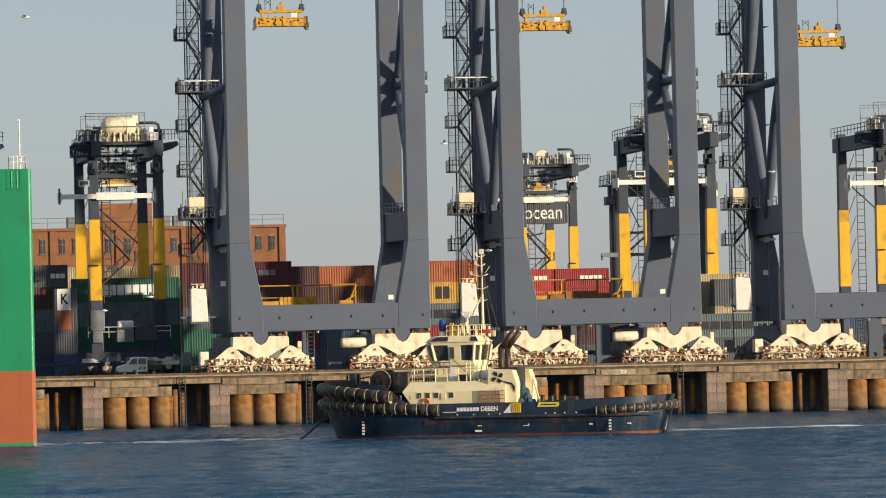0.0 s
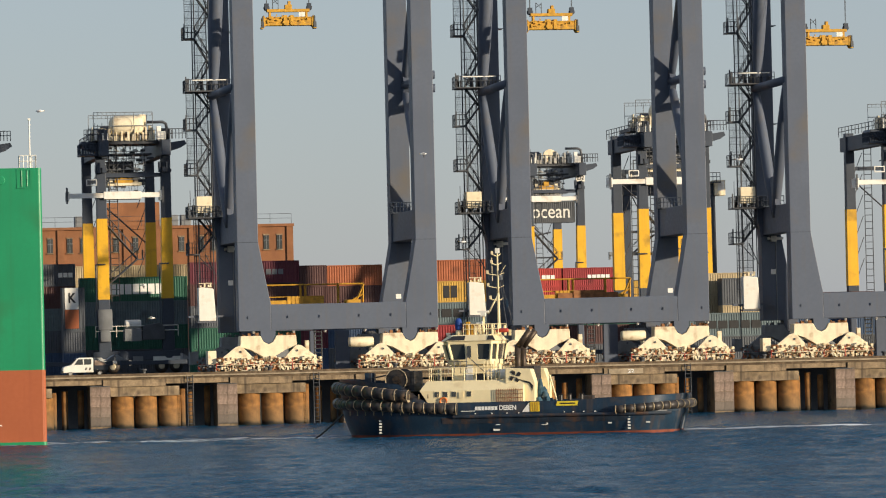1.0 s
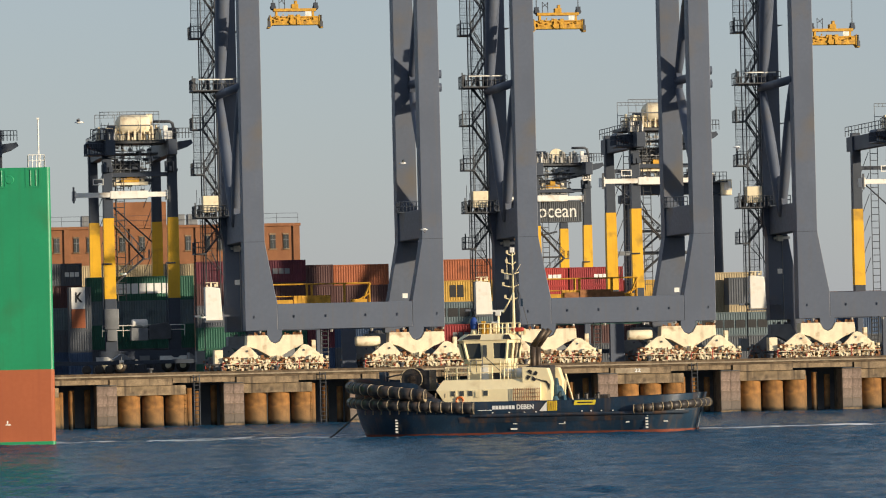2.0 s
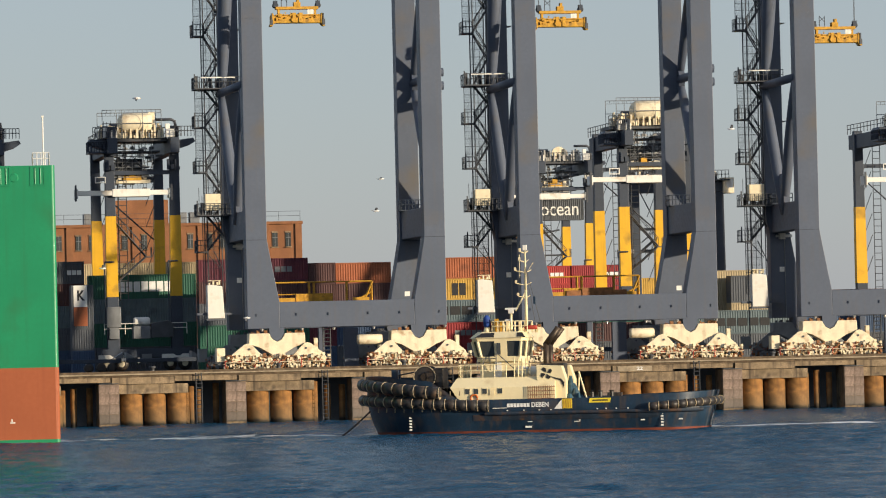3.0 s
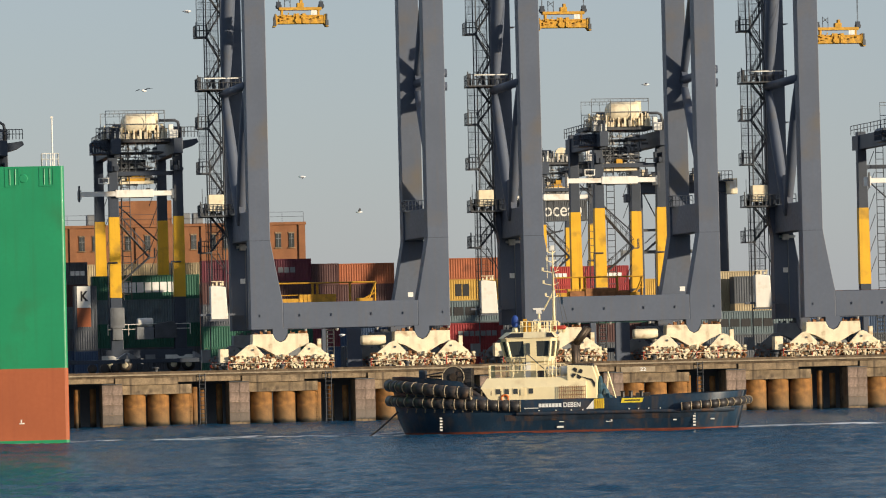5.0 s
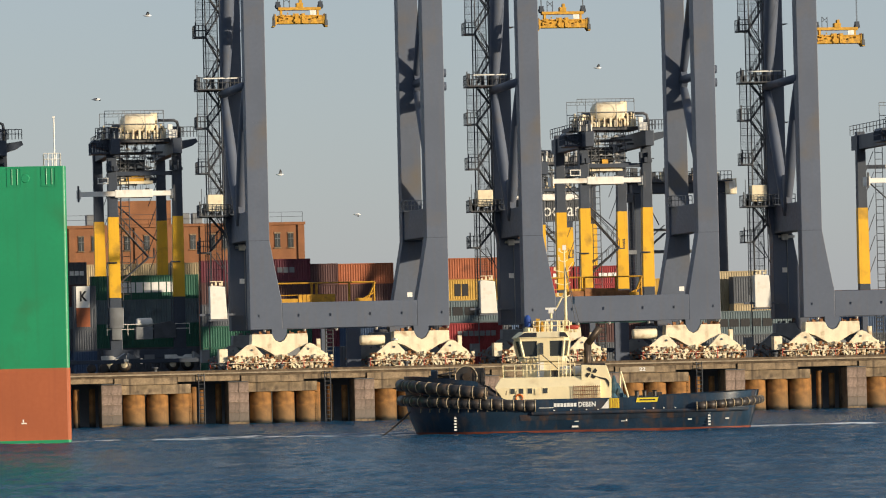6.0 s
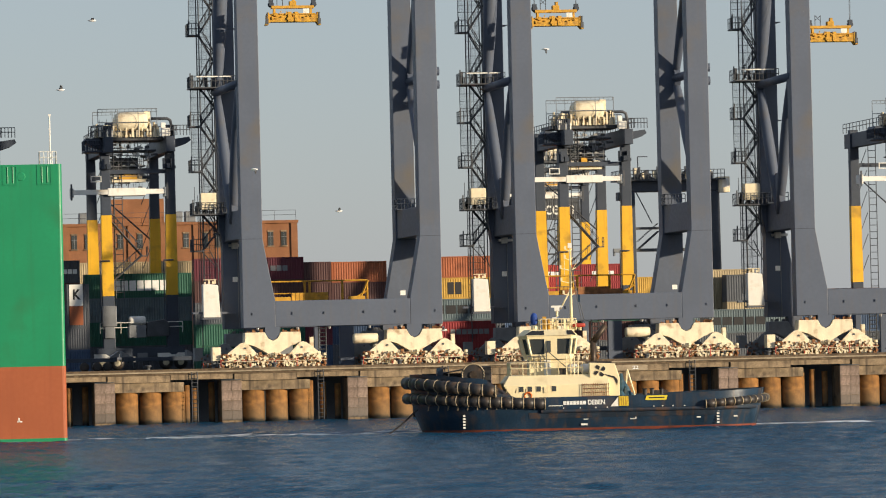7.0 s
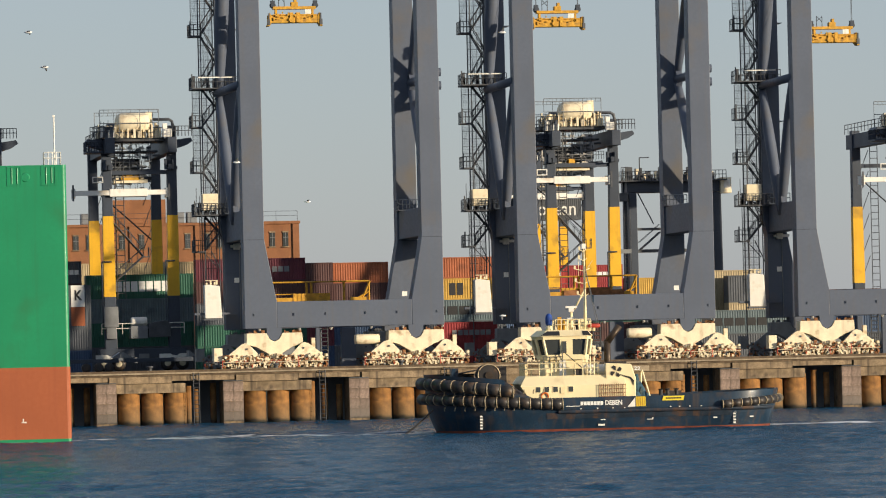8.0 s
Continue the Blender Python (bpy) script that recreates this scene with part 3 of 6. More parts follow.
    # bogies under the four corners; the landside ones are grey, with their shade put into the paint
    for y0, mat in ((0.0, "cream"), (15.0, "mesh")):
        for sgn in (-1, 1):
            cx = sgn * BOGIE_X
            half = [(2.7, 3.55), (2.75, 2.5), (1.75, 2.2), (0.55, 1.5), (0.42, 0.78)]
            notch = [(0.78, 3.55), (0.45, 2.95), (0.0, 2.72), (-0.45, 2.95), (-0.78, 3.55)]
            pts = [(cx - dx, z) for dx, z in half] + [(cx + dx, z) for dx, z in half[::-1]] + [(cx + dx, z) for dx, z in notch]
            b = part("bogie", Shape().prism(pts, y0 - 0.15, y0 + 1.7), mat, c, "equaliser beam of the bogie, cream-white, shade-grey on the landside", bevel=0.05)
            part("pin_bracket", Shape().prism([(cx - 0.74, 4.06), (cx - 0.7, 3.45), (cx - 0.4, 2.98), (cx, 2.78), (cx + 0.4, 2.98), (cx + 0.7, 3.45), (cx + 0.74, 4.06)], y0 - 0.05, y0 + 1.8), "grey", b, "grey pin bracket of the sill")
            part("truck_frame", Shape().box(cx - 4.6, cx - 0.8, y0 + 0.75, y0 + 1.5, 0.75, 1.1).box(cx + 0.8, cx + 4.6, y0 + 0.75, y0 + 1.5, 0.75, 1.1).box(cx - 0.8, cx + 0.8, y0 + 0.8, y0 + 1.4, 0.8, 1.0), mat, b, "truck frame over the wheels, cream, shade-grey on the landside", bevel=0.03)
            for e in (-1, 1):
                ex = cx + e * 2.75
                part("sub_equaliser", Shape().prism([(ex + e * x, z) for x, z in ((-0.2, 2.5), (0.1, 2.62), (0.5, 2.5), (1.65, 1.6), (2.0, 1.1), (2.0, 0.75), (1.2, 0.75), (0.5, 1.1), (-0.3, 1.1), (-1.0, 0.75), (-1.7, 0.75), (-1.6, 1.05))],
                                                    y0 - 0.42, y0 - 0.17), mat, b, "rocker plate, cream, shade-grey on the landside", bevel=0.03)
                part("pivot_pin", Shape().lathe([(0.1, -0.08), (0.1, 0.0)], 12, (ex, y0 - 0.42, 2.05), "y"), "steel", b)
                for w in (-1.55, -0.55, 0.55, 1.55):
                    part("wheel", Shape().lathe([(0.36, 0), (0.42, 0.05), (0.36, 0.1), (0.36, 0.35)], 14, (ex + w, y0 + 0.1, 0.44), "y"), "steel", b)
            junk = Shape()
            rng = random.Random(int(cx * 10) + int(y0))
            dim = Shape()
            for k in range(380):
                xx, zz = cx + rng.uniform(-5.3, 5.0), 0.12 + 1.25 * rng.random() ** 1.3
                w, h = rng.uniform(0.04, 0.3), rng.uniform(0.04, 0.3)
                (junk if k % 10 < 7 else dim).box(xx, xx + w, y0 - rng.uniform(0.3, 0.8), y0 + 0.3, zz, zz + h)
            tagged(part("drive_gear", junk, mat, b, "cluttered drive motors and brakes, cream, shade-grey on the landside"), kind="stuff")
            tagged(part("brake_gear", dim, "rust", b, "rusty dark brake fittings"), kind="stuff")
            tops = Shape()
            for k in range(16):
                xx = cx + rng.choice((-1, 1)) * rng.uniform(0.9, 2.5)
                tops.box(xx, xx + rng.uniform(0.06, 0.35), y0 - 0.1, y0 + 0.3, 3.5, 3.6 + rng.uniform(0.05, 0.28))
            tagged(part("beam_fitting", tops, "rust" if y0 < 1 else "steel", b, "small rusty fittings on the beam"), kind="stuff")
            guard = Shape()
            stripe = Shape()
            for k in range(24):
                xx = cx - 5.1 + 0.42 * k
                xx += rng.uniform(-0.3, 0.3)
                if k % 3 == 0:
                    (stripe if k % 2 == 0 else guard).box(xx, xx + 0.07, y0 - 0.87, y0 - 0.8, 0.25, 0.5 + 0.8 * rng.random())
                stripe.box(xx + 0.1, xx + 0.24, y0 - 0.85, y0 - 0.81, 0.86, 0.93)
            guard.bar((cx - 5.2, y0 - 0.82, 0.78), (cx + 5.1, y0 - 0.82, 0.78), 0.04)
            gr = part("guard_rail", guard, mat, b, "red and white striped guard rail")
            tagged(part("red_stripe", stripe, "red", gr), kind="stuff")
            part("cable_box", Shape().box(cx + sgn * 1 - 4.9, cx + sgn * 1 - 4.1, y0 - 0.3, y0 + 1.2, 0.9, 2.2), mat, b)
            part("buffer_post", Shape().box(cx + 3.6, cx + 3.95, y0 - 0.2, y0 + 0.4, 1.2, 3.0), mat, b)
    for x0, x1 in ((-0.92, -0.35), (1.64, 3.07)):
        part("cable_column", Shape().box(x0, x1, 13.8, 14.4, 0.1, 4.0), "grey", c, "grey cable column below the sill", bevel=0.03)
    # small things on the sill's underside
    part("cable_reel_housing", Shape().lathe([(0.45, -2.4), (0.5, -2.2), (0.5, -0.1), (0.45, 0)], 14, (3.4, 0.6, 2.75), "x"), "cream", c, "white cylindrical tank under the sill", True)
    part("access_ladder", Shape().ladder(-2.0, 0.6, 0.2, 4.1, 0.7, 0.09, 0.4), "steel", c)
    part("switch_box", Shape().box(-3.3, -2.3, -0.2, 0.8, 0.5, 1.6), "cream", c)
    # yellow stowage frame on the landside sill
    y = Shape()
    for yy in (16.3, 16.9):
        y.bar((-5.2, yy, 8.65), (5.0, yy, 8.65), 0.1)
        y.bar((-5.2, yy, 7.45), (-0.6, yy, 7.45), 0.07)
        for xx in (-5.2, -1.4, -0.9, 2.4, 4.9):
            y.bar((xx, yy, 6.55), (xx, yy, 8.65), 0.12)
    y.bar((5.0, 16.3, 8.65), (4.2, 16.3, 6.9), 0.14)
    y.bar((3.3, 16.3, 6.7), (4.9, 16.3, 7.6), 0.12)
    y.box(-5.6, -2.9, 16.0, 16.8, 6.55, 7.1)
    y.box(3.0, 4.6, 16.0, 16.8, 6.55, 7.05)
    fr = part("stowage_frame", y, "yellow_dirty", c, "yellow steel stowage frame with railings")
    y2 = Shape().box(-2.8, 0.9, 16.1, 16.6, 6.6, 7.5)
    for k in range(9):
        y2.box(-2.8 + 0.41 * k, -2.77 + 0.41 * k, 16.06, 16.1, 6.6, 7.5)
    part("yellow_locker", y2, "yellow_dirty", fr)
    return c


first_crane = build_crane(-8.68)
# each crane stands a little out of square; the last, unseen beyond the view, is added to shadow the yard
second_crane = copy_thing(first_crane, pose(18.25, 3.0, 5.0, 0, 0, -1.5))
part("rusty_tray", Shape().box(-2.6, 3.6, 15.9, 17.0, 6.58, 7.25).box(-1.0, 2.2, 15.8, 15.9, 6.58, 7.5), "rust", second_crane, "rusty steel tray on the landside sill", bevel=0.03)
last_cranes = [copy_thing(first_crane, pose(46.25, 3.0, 5.0, 0, 0, -2.6)), copy_thing(first_crane, pose(75.9, 3.0, 5.0, 0, 0, -3.0))]
for ob in [o for crane in last_cranes for o in crane.children_recursive]:      # these carry no stowage frame
    if ob.name.split(".")[0] in ("stowage_frame", "yellow_locker"):
        bpy.data.objects.remove(ob)


def build_spreader():
    """A yellow container spreader on its ropes."""
    s = thing("container_spreader", "yellow container spreader hanging on steel ropes", "spreader", "hanging spreaders")
    b = Shape().box(-2.45, 2.45, -0.5, 0.5, 0.0, 0.75).box(-2.2, 2.2, -0.6, 0.6, 0.72, 0.84)
    part("main_beam", b, "yellow_dirty", s, "worn yellow main beam", bevel=0.04)
    g = Shape().box(-0.5, -0.15, -0.65, 0.6, 0.05, 1.0).box(0.15, 0.5, -0.65, 0.6, 0.05, 1.0).box(-0.15, 0.15, -0.55, 0.6, 0.05, 0.6)
    part("gearbox", g, "yellow_dirty", s)
    part("head_block", Shape().box(-2.1, 2.1, -0.4, 0.4, 1.35, 1.62).box(-1.9, -1.7, -0.3, 0.3, 0.75, 1.4).box(1.7, 1.9, -0.3, 0.3, 0.75, 1.4).box(-0.3, 0.35, -0.4, 0.4, 1.6, 2.05).box(0.0, 0.25, -0.3, 0.3, 2.0, 2.4),
         "yellow_dirty", s, "yellow head block above the beam")
    for e in (-1, 1):
        part("corner_guide", Shape().prism([(e * 2.3, 0.75), (e * 2.45, 1.0), (e * 2.6, 0.7), (e * 2.62, 0.0), (e * 2.75, -0.3), (e * 2.5, -0.3), (e * 2.3, 0.0)], -0.55, 0.55), "yellow_dirty", s, "worn yellow corner guide")
        part("flipper_arm", Shape().box(e * 2.45, e * 2.72, -0.62, -0.56, -0.2, 0.35).box(e * 2.5, e * 2.62, -0.62, -0.56, 0.35, 0.95), "steel", s, "dark flipper arm")
        part("sheave", Shape().lathe([(0.3, -0.15), (0.3, 0.15)], 12, (e * 2.1, 0, 1.75), "y"), "steel", s)
        part("sheave_block", Shape().box(e * 2.1 - 0.2, e * 2.1 + 0.2, -0.25, 0.25, 1.6, 2.2), "navy", s)
        for y in (-0.15, 0.15):
            part("rope", Shape().tube((e * 2.1, y, 1.8), (e * 2.1, y, 12), 0.025, n=5), "steel", s)
    part("cable_basket", Shape().bar((-1.5, 0, 1.6), (-1.5, 0, 2.7), 0.05).bar((-0.95, 0, 1.6), (-0.95, 0, 2.7), 0.05).bar((-1.5, 0, 2.2), (-0.95, 0, 2.6), 0.04).bar((-1.5, 0, 2.7), (-0.95, 0, 2.1), 0.04), "steel", s)
    part("label_plate", Shape().box(1.0, 1.6, -0.64, -0.61, 0.85, 1.3), "white", s, "white plate")
    junk, rng = Shape(), random.Random(8)
    for k in range(26):
        x, z = rng.uniform(-2.2, 2.0), rng.uniform(0.1, 0.95)
        junk.box(x, x + rng.uniform(0.05, 0.3), -0.68, -0.5, z, z + rng.uniform(0.05, 0.22))
    tagged(part("hose_fitting", junk, "yellow_dirty", s), kind="stuff")
    return s


sp = build_spreader()
sp.matrix_world = pose(-12.15, 9, 38.9)
copy_thing(sp, pose(14.1, 9, 38.2))
copy_thing(sp, pose(42.0, 9, 36.3))


# ---- yard gantries ----
def build_yard_gantry(m, label, lift=1.0, span=17.0, open_top=False):
    """A rubber-tyred yard gantry: wheelbase along x, its span along y. Yellow lower legs on navy feet."""
    g = thing("yard_gantry", label, "yard crane", "yard gantries", at=m)
    for y in (0.0, span):
        for s in (-1, 1):
            x = s * 3.55
            leg = part("leg", Shape().prism([(x - 0.68, 2.4), (x - 0.5 + 0.1 * s, 26.3), (x + 0.5 + 0.1 * s, 26.3), (x + 0.68, 2.4)], y - 0.5, y + 0.5), "navy", g, "dark navy upper leg with yellow lower half", bevel=0.04)
            w = lambda z: 0.68 - 0.18 * (z - 2.4) / 23.9 + 0.02
            h = lambda z: 0.1 * s * (z - 2.4) / 23.9
            part("yellow_section", Shape().prism([(x - w(8.3) + h(8.3), 8.3), (x - w(17.3) + h(17.3), 17.3), (x + w(17.3) + h(17.3), 17.3), (x + w(8.3) + h(8.3), 8.3)], y - 0.52, y + 0.52), "yellow", leg, "yellow painted leg section")
            for dx in (-0.75, 0.75):
                part("tyre", Shape().lathe([(0.45, 0), (0.78, 0.08), (0.8, 0.3), (0.78, 0.52), (0.45, 0.6)], 18, (x + dx * 1.1, y - 0.3, 0.8), "y"), "rubber", g, "", True)
                part("wheel_hub", Shape().lathe([(0.0, -0.08), (0.2, -0.08), (0.36, 0.0), (0.44, 0.06)], 12, (x + dx * 1.1, y - 0.3, 0.8), "y"), "cream", g)
            part("bogie_beam", Shape().prism([(x - 1.8, 1.3), (x - 1.8, 1.85), (x - 0.5, 1.85), (x - 0.25, 1.65), (x + 0.25, 1.65), (x + 0.5, 1.85), (x + 1.8, 1.85), (x + 1.8, 1.3), (x + 0.9, 1.15), (x - 0.9, 1.15)], y - 0.85, y - 0.6), "white", g, "pale grey bogie beam over the wheels")
        part("leg_cabinet", Shape().box(-4.35, -2.75, y - 1.0, y - 0.55, 4.9, 7.2).box(-4.1, -3.0, y - 0.95, y - 0.55, 3.6, 4.9), "mesh", g, "grey switch cabinet on the leg", bevel=0.05)
        part("engine_house", Shape().prism([(0.6, 3.7), (0.6, 5.3), (2.6, 5.6), (3.1, 5.2), (3.1, 3.7)], y - 0.8, y + 0.6), "steel", g, "dark engine house", bevel=0.05)
        part("drive_box", Shape().box(-0.5, 0.6, y - 0.9, y - 0.56, 1.1, 1.9).box(-1.0, -0.7, y - 0.8, y - 0.56, 0.9, 1.5), "mesh", g, "grey drive box at the sill")
        part("sill_beam", Shape().box(-4.9, 4.9, y - 0.55, y + 0.55, 1.5, 2.5), "navy", g, bevel=0.04)
        part("leg_tie", Shape().box(-3.2, 3.2, y - 0.25, y + 0.25, 21.9, 22.35), "navy", g)
        part("low_rail", Shape().rail([(-4.6, y - 0.7, 4.1), (4.6, y - 0.7, 4.1)], 1.2, 0.06, 2.2), "white", g, "white pipe rail above the sill")
        part("fuel_tank", Shape().lathe([(0.4, -0.9), (0.5, -0.75), (0.5, 0.75), (0.4, 0.9)], 14, (-0.4, y - 0.2, 5.5), "x"), "white", g, "white cylindrical tank on the power-pack house", True)
        part("machinery_house", Shape().box(-1.4, 0.5, y - 0.9, y + 0.7, 3.6, 5.0), "mesh", g, "grey power-pack house low between the legs", bevel=0.05)
    for s in (-1, 1):
        x = s * 3.45
        part("main_girder", Shape().box(x - 0.5, x + 0.5, -3.2, span + 3.0, 24.2, 25.9), "navy", g, "deep dark girder across the span", bevel=0.04)
        part("girder_end", Shape().prism([(x, 24.5), (x, 25.6), (x + s * 2.3, 25.9), (x + s * 2.5, 25.5), (x + s * 1.9, 25.1)], -1.2, 1.8), "navy", g, "cantilevered end platform")
        r = Shape().rail([(x + s * 0.6, -3.2, 26.0), (x + s * 0.6, span + 3.0, 26.0)], 1.1, 0.06, 1.5).rail([(x, -3.2, 26.0), (x + s * 2.2, -3.0, 26.0)], 1.1, 0.06, 0.4)
        part("girder_railing", r, "steel", g)
    # crab with machinery
    t = part("trolley", Shape().box(-3.9, 3.9, -0.5, 5.5, 26.2, 26.6), "steel", g, "trolley with hoist machinery and railings")
    t.location = (-1.0, 0, -0.6 if span > 15 else -0.05)
    if not open_top:
        part("hoist_cover", Shape().lathe([(0.5, -2.05), (0.9, -1.85), (1.12, -1.4), (1.15, 0.0), (1.12, 1.4), (0.95, 1.7), (0.6, 1.8)], 24, (0.5, 0.2, 28.25), "x"), "cream", t, "rounded pale hoist cover", True)
    part("hoist_drum", Shape().lathe([(0.7, 0), (0.7, 1.6)], 16, (-2.4, 1.2, 27.6), "x"), "steel", t, "", True)
    if not open_top:
        part("control_box", Shape().box(1.9, 2.6, 0.2, 1.2, 27.2, 29.5), "cream", t)
    if open_top:
        part("rope_wheel", Shape().lathe([(0.55, -0.2), (0.95, -0.2), (0.95, 0.2), (0.55, 0.2)], 20, (0.4, -0.4, 27.6), "y"), "cream", t, "pale rope wheel")
        kb = Shape()
        for p, q in (((-0.2, 17.3), (-3.6, 14.6)), ((2.6, 16.9), (-3.6, 15.6)), ((0.2, 17.0), (-3.6, 11.6)), ((-3.6, 13.3), (3.4, 13.3)), ((-3.6, 17.2), (0.0, 17.2))):
            kb.bar((p[0], span - 0.4, p[1]), (q[0], span - 0.4, q[1]), 0.16)
        part("cross_brace", kb, "steel", g, "dark braces between the legs")
    for yy in () if open_top else (-1.1, 5.0):
        fr = Shape()
        for xx in (-3.4, -1.2, 1.1, 3.2):
            fr.bar((xx, yy, 26.6), (xx, yy, 29.7), 0.05)
        fr.bar((-3.4, yy, 29.7), (3.2, yy, 29.7), 0.055).bar((-3.4, yy, 29.35), (3.2, yy, 29.35), 0.035)
        for k in range(14):
            fr.bar((-3.4 + 0.5 * k, yy, 29.35), (-3.4 + 0.5 * k, yy, 29.7), 0.035)
        fr.bar((-3.4, yy, 28.2), (3.2, yy, 28.2), 0.06)
        part("trolley_frame", fr, "mesh", t, "open frame of the trolley")
    part("trolley_rail", Shape().rail([(-4.2, -0.6, 26.6), (4.2, -0.6, 26.6)], 1.1, 0.06, 0.5), "steel", t)
    junk, rng = Shape(), random.Random(5)
    for k in range(110):
        x, z = rng.uniform(-3.7, 3.4), 26.58 + 1.3 * rng.random() ** 2
        junk.box(x, x + rng.uniform(0.05, 0.28), rng.uniform(-1.0, 0.2), rng.uniform(0.3, 1.2), 26.55, z + rng.uniform(0.1, 0.6))
    tagged(part("hoist_gear", junk, "silver" if open_top else "cream", t), kind="stuff")
    junk = Shape()
    for k in range(40):
        x, z = rng.uniform(-2.2, 1.9), rng.choice((22.3, 23.4, 24.6, 25.4))
        junk.box(x, x + rng.uniform(0.08, 0.4), rng.uniform(0.2, 0.5), rng.uniform(0.7, 1.2), z, z + rng.uniform(0.06, 0.3))
    tagged(part("rope_gear", junk, "silver", t, "sheaves and fittings under the trolley"), kind="stuff")
    low = Shape()
    for xx in (-2.2, -1.1, 0.0, 1.1, 2.2):
        low.bar((xx, 0.3, 22.2), (xx, 0.3, 26.2), 0.06)
    for zz in (22.3, 23.4, 24.6, 25.4):
        low.box(-2.4, 2.4, 0.25, 0.5, zz - 0.08, zz).bar((-2.2, 0.3, zz + 0.5), (2.2, 0.3, zz + 0.5), 0.04)
    low.bar((-2.2, 0.3, 22.3), (0.0, 0.3, 24.6), 0.06).bar((2.2, 0.3, 22.3), (0.0, 0.3, 24.6), 0.06)
    part("lower_frame", low, "mesh", t, "open steel frame hanging under the trolley")
    dense = Shape()
    for k in range(120):
        x, z = rng.uniform(-2.6, 2.7), rng.uniform(20.9, 25.8)
        if rng.random() < 0.5:
            dense.bar((x, 0.6, z), (x + rng.uniform(-0.2, 0.2), 0.9, z + rng.uniform(0.4, 1.3)), rng.uniform(0.03, 0.07))
        else:
            dense.box(x, x + rng.uniform(0.15, 0.9), 0.7, 1.1, z, z + rng.uniform(0.06, 0.28))
    tagged(part("cable_gear", dense, "steel", t, "dark cables, pipes and boxes under the trolley"), kind="stuff")
    part("machinery_deck", Shape().box(-3.0, 3.2, 0.6, 4.5, 25.0, 25.2).box(-2.6, 2.6, 0.7, 3.5, 23.0, 23.14), "steel", t, "dark grating deck under the trolley")
    ropes = Shape()
    for xx in (-1.6, -0.9, 0.9, 1.6):
        ropes.bar((xx, 1.0, 20.4), (xx, 1.0, 26.2), 0.03)
        ropes.bar((xx, 3.0, 20.4), (xx * 0.6, 3.0, 26.2), 0.03)
    part("hoist_rope", ropes, "steel", t)
    cab = part("driver_cabin", Shape().box(-1.6, 1.4, 2.6, 4.4, 22.4, 24.4), "navy", t, "dark driver's cabin under the trolley", bevel=0.06)
    part("window", Shape().box(-1.3, 1.1, 2.54, 2.59, 22.9, 24.0), "glass", cab)
    hb = part("head_block", Shape().box(-1.8, 2.0, 0.4, 2.4, 20.6 + lift, 20.95 + lift).box(-1.6, -1.2, 0.5, 2.0, 21.0 + lift, 21.6 + lift).box(1.2, 1.6, 0.5, 2.0, 21.0 + lift, 21.6 + lift), "cream", t, "pale head block")
    part("sheave_gear", Shape().box(-1.0, 1.0, 0.3, 1.8, 20.9 + lift, 21.4 + lift).box(-0.4, 0.3, 0.2, 1.8, 21.3 + lift, 21.9 + lift), "yellow_dirty", hb)
    sp2 = part("spreader", Shape().box(-6.4, 4.1, -0.9, -0.66, 19.2 + lift, 19.75 + lift).box(-2.4, 1.8, -0.95, 1.8, 19.05 + lift, 19.9 + lift), "white", t, "long white telescopic spreader", bevel=0.03)
    for e in (-1, 1):
        part("end_beam", Shape().box(-1.15 + e * 5.1, -1.15 + e * 5.35, -1.0, 1.4, 18.9 + lift, 19.95 + lift), "white", sp2)
        part("flipper", Shape().box(-1.15 + e * 5.25, -1.15 + e * 5.45, -1.1, -0.9, 18.6 + lift, 20.4 + lift), "steel", sp2)
    # stairs and ladders
    st = Shape()
    for (xa, za), (xb, zb) in (((-3.0, 16.55), (0.3, 12.75)), ((0.3, 12.75), (-3.0, 9.95))):
        for y in (-0.2, 0.7):
            st.bar((xa, y, za), (xb, y, zb), 0.13)
            st.bar((xa, y, za + 1.0), (xb, y, zb + 1.0), 0.05)
            for i in range(6):
                x, z = xa + (xb - xa) * i / 5, za + (zb - za) * i / 5
                st.bar((x, y, z), (x, y, z + 1.0), 0.04)
        for i in range(10):
            x, z = xa + (xb - xa) * i / 10, za + (zb - za) * i / 10
            st.box(x - 0.12, x + 0.12, -0.2, 0.7, z - 0.02, z + 0.02)
    st.box(0.1, 0.9, -0.3, 0.8, 12.65, 12.75).rail([(0.9, -0.25, 12.75), (0.9, 0.75, 12.75)], 1.0, 0.05, 0.5)
    part("diagonal_brace", Shape().bar((-3.0, span - 0.3, 20.5), (3.0, span - 0.3, 15.0), 0.12), "steel", g)
    part("stairway", st, "steel", g, "dark zigzag stair between the legs")
    part("ladder_cage", Shape().ladder(-2.2, 0.2, 8.0, 26.0, 0.9, 0.07, 0.7), "steel", g)
    part("ladder_cage", Shape().ladder(-1.6, span - 0.7, 3.0, 26.0, 0.9, 0.07, 0.8), "steel", g)
    for s in (-1, 1):
        d = Shape()
        z = 21.0
        for k in range(6):
            d.bar((s * 2.6 - 0.5, span - 0.1, 9 + 2.5 * k), (s * 2.6 + 0.5, span - 0.1, 11.5 + 2.5 * k), 0.06)
        part("lattice", d, "steel", g)
        hp = Shape().bar((s * 3.55 - 0.9, -0.7, 5.0), (s * 3.55 - 0.9, -0.7, 12.2), 0.1).bar((s * 3.55 - 0.9, -0.7, 12.2), (s * 3.55 + 0.2, -0.7, 12.2), 0.12)
        part("hose_pipe", hp, "navy", g)
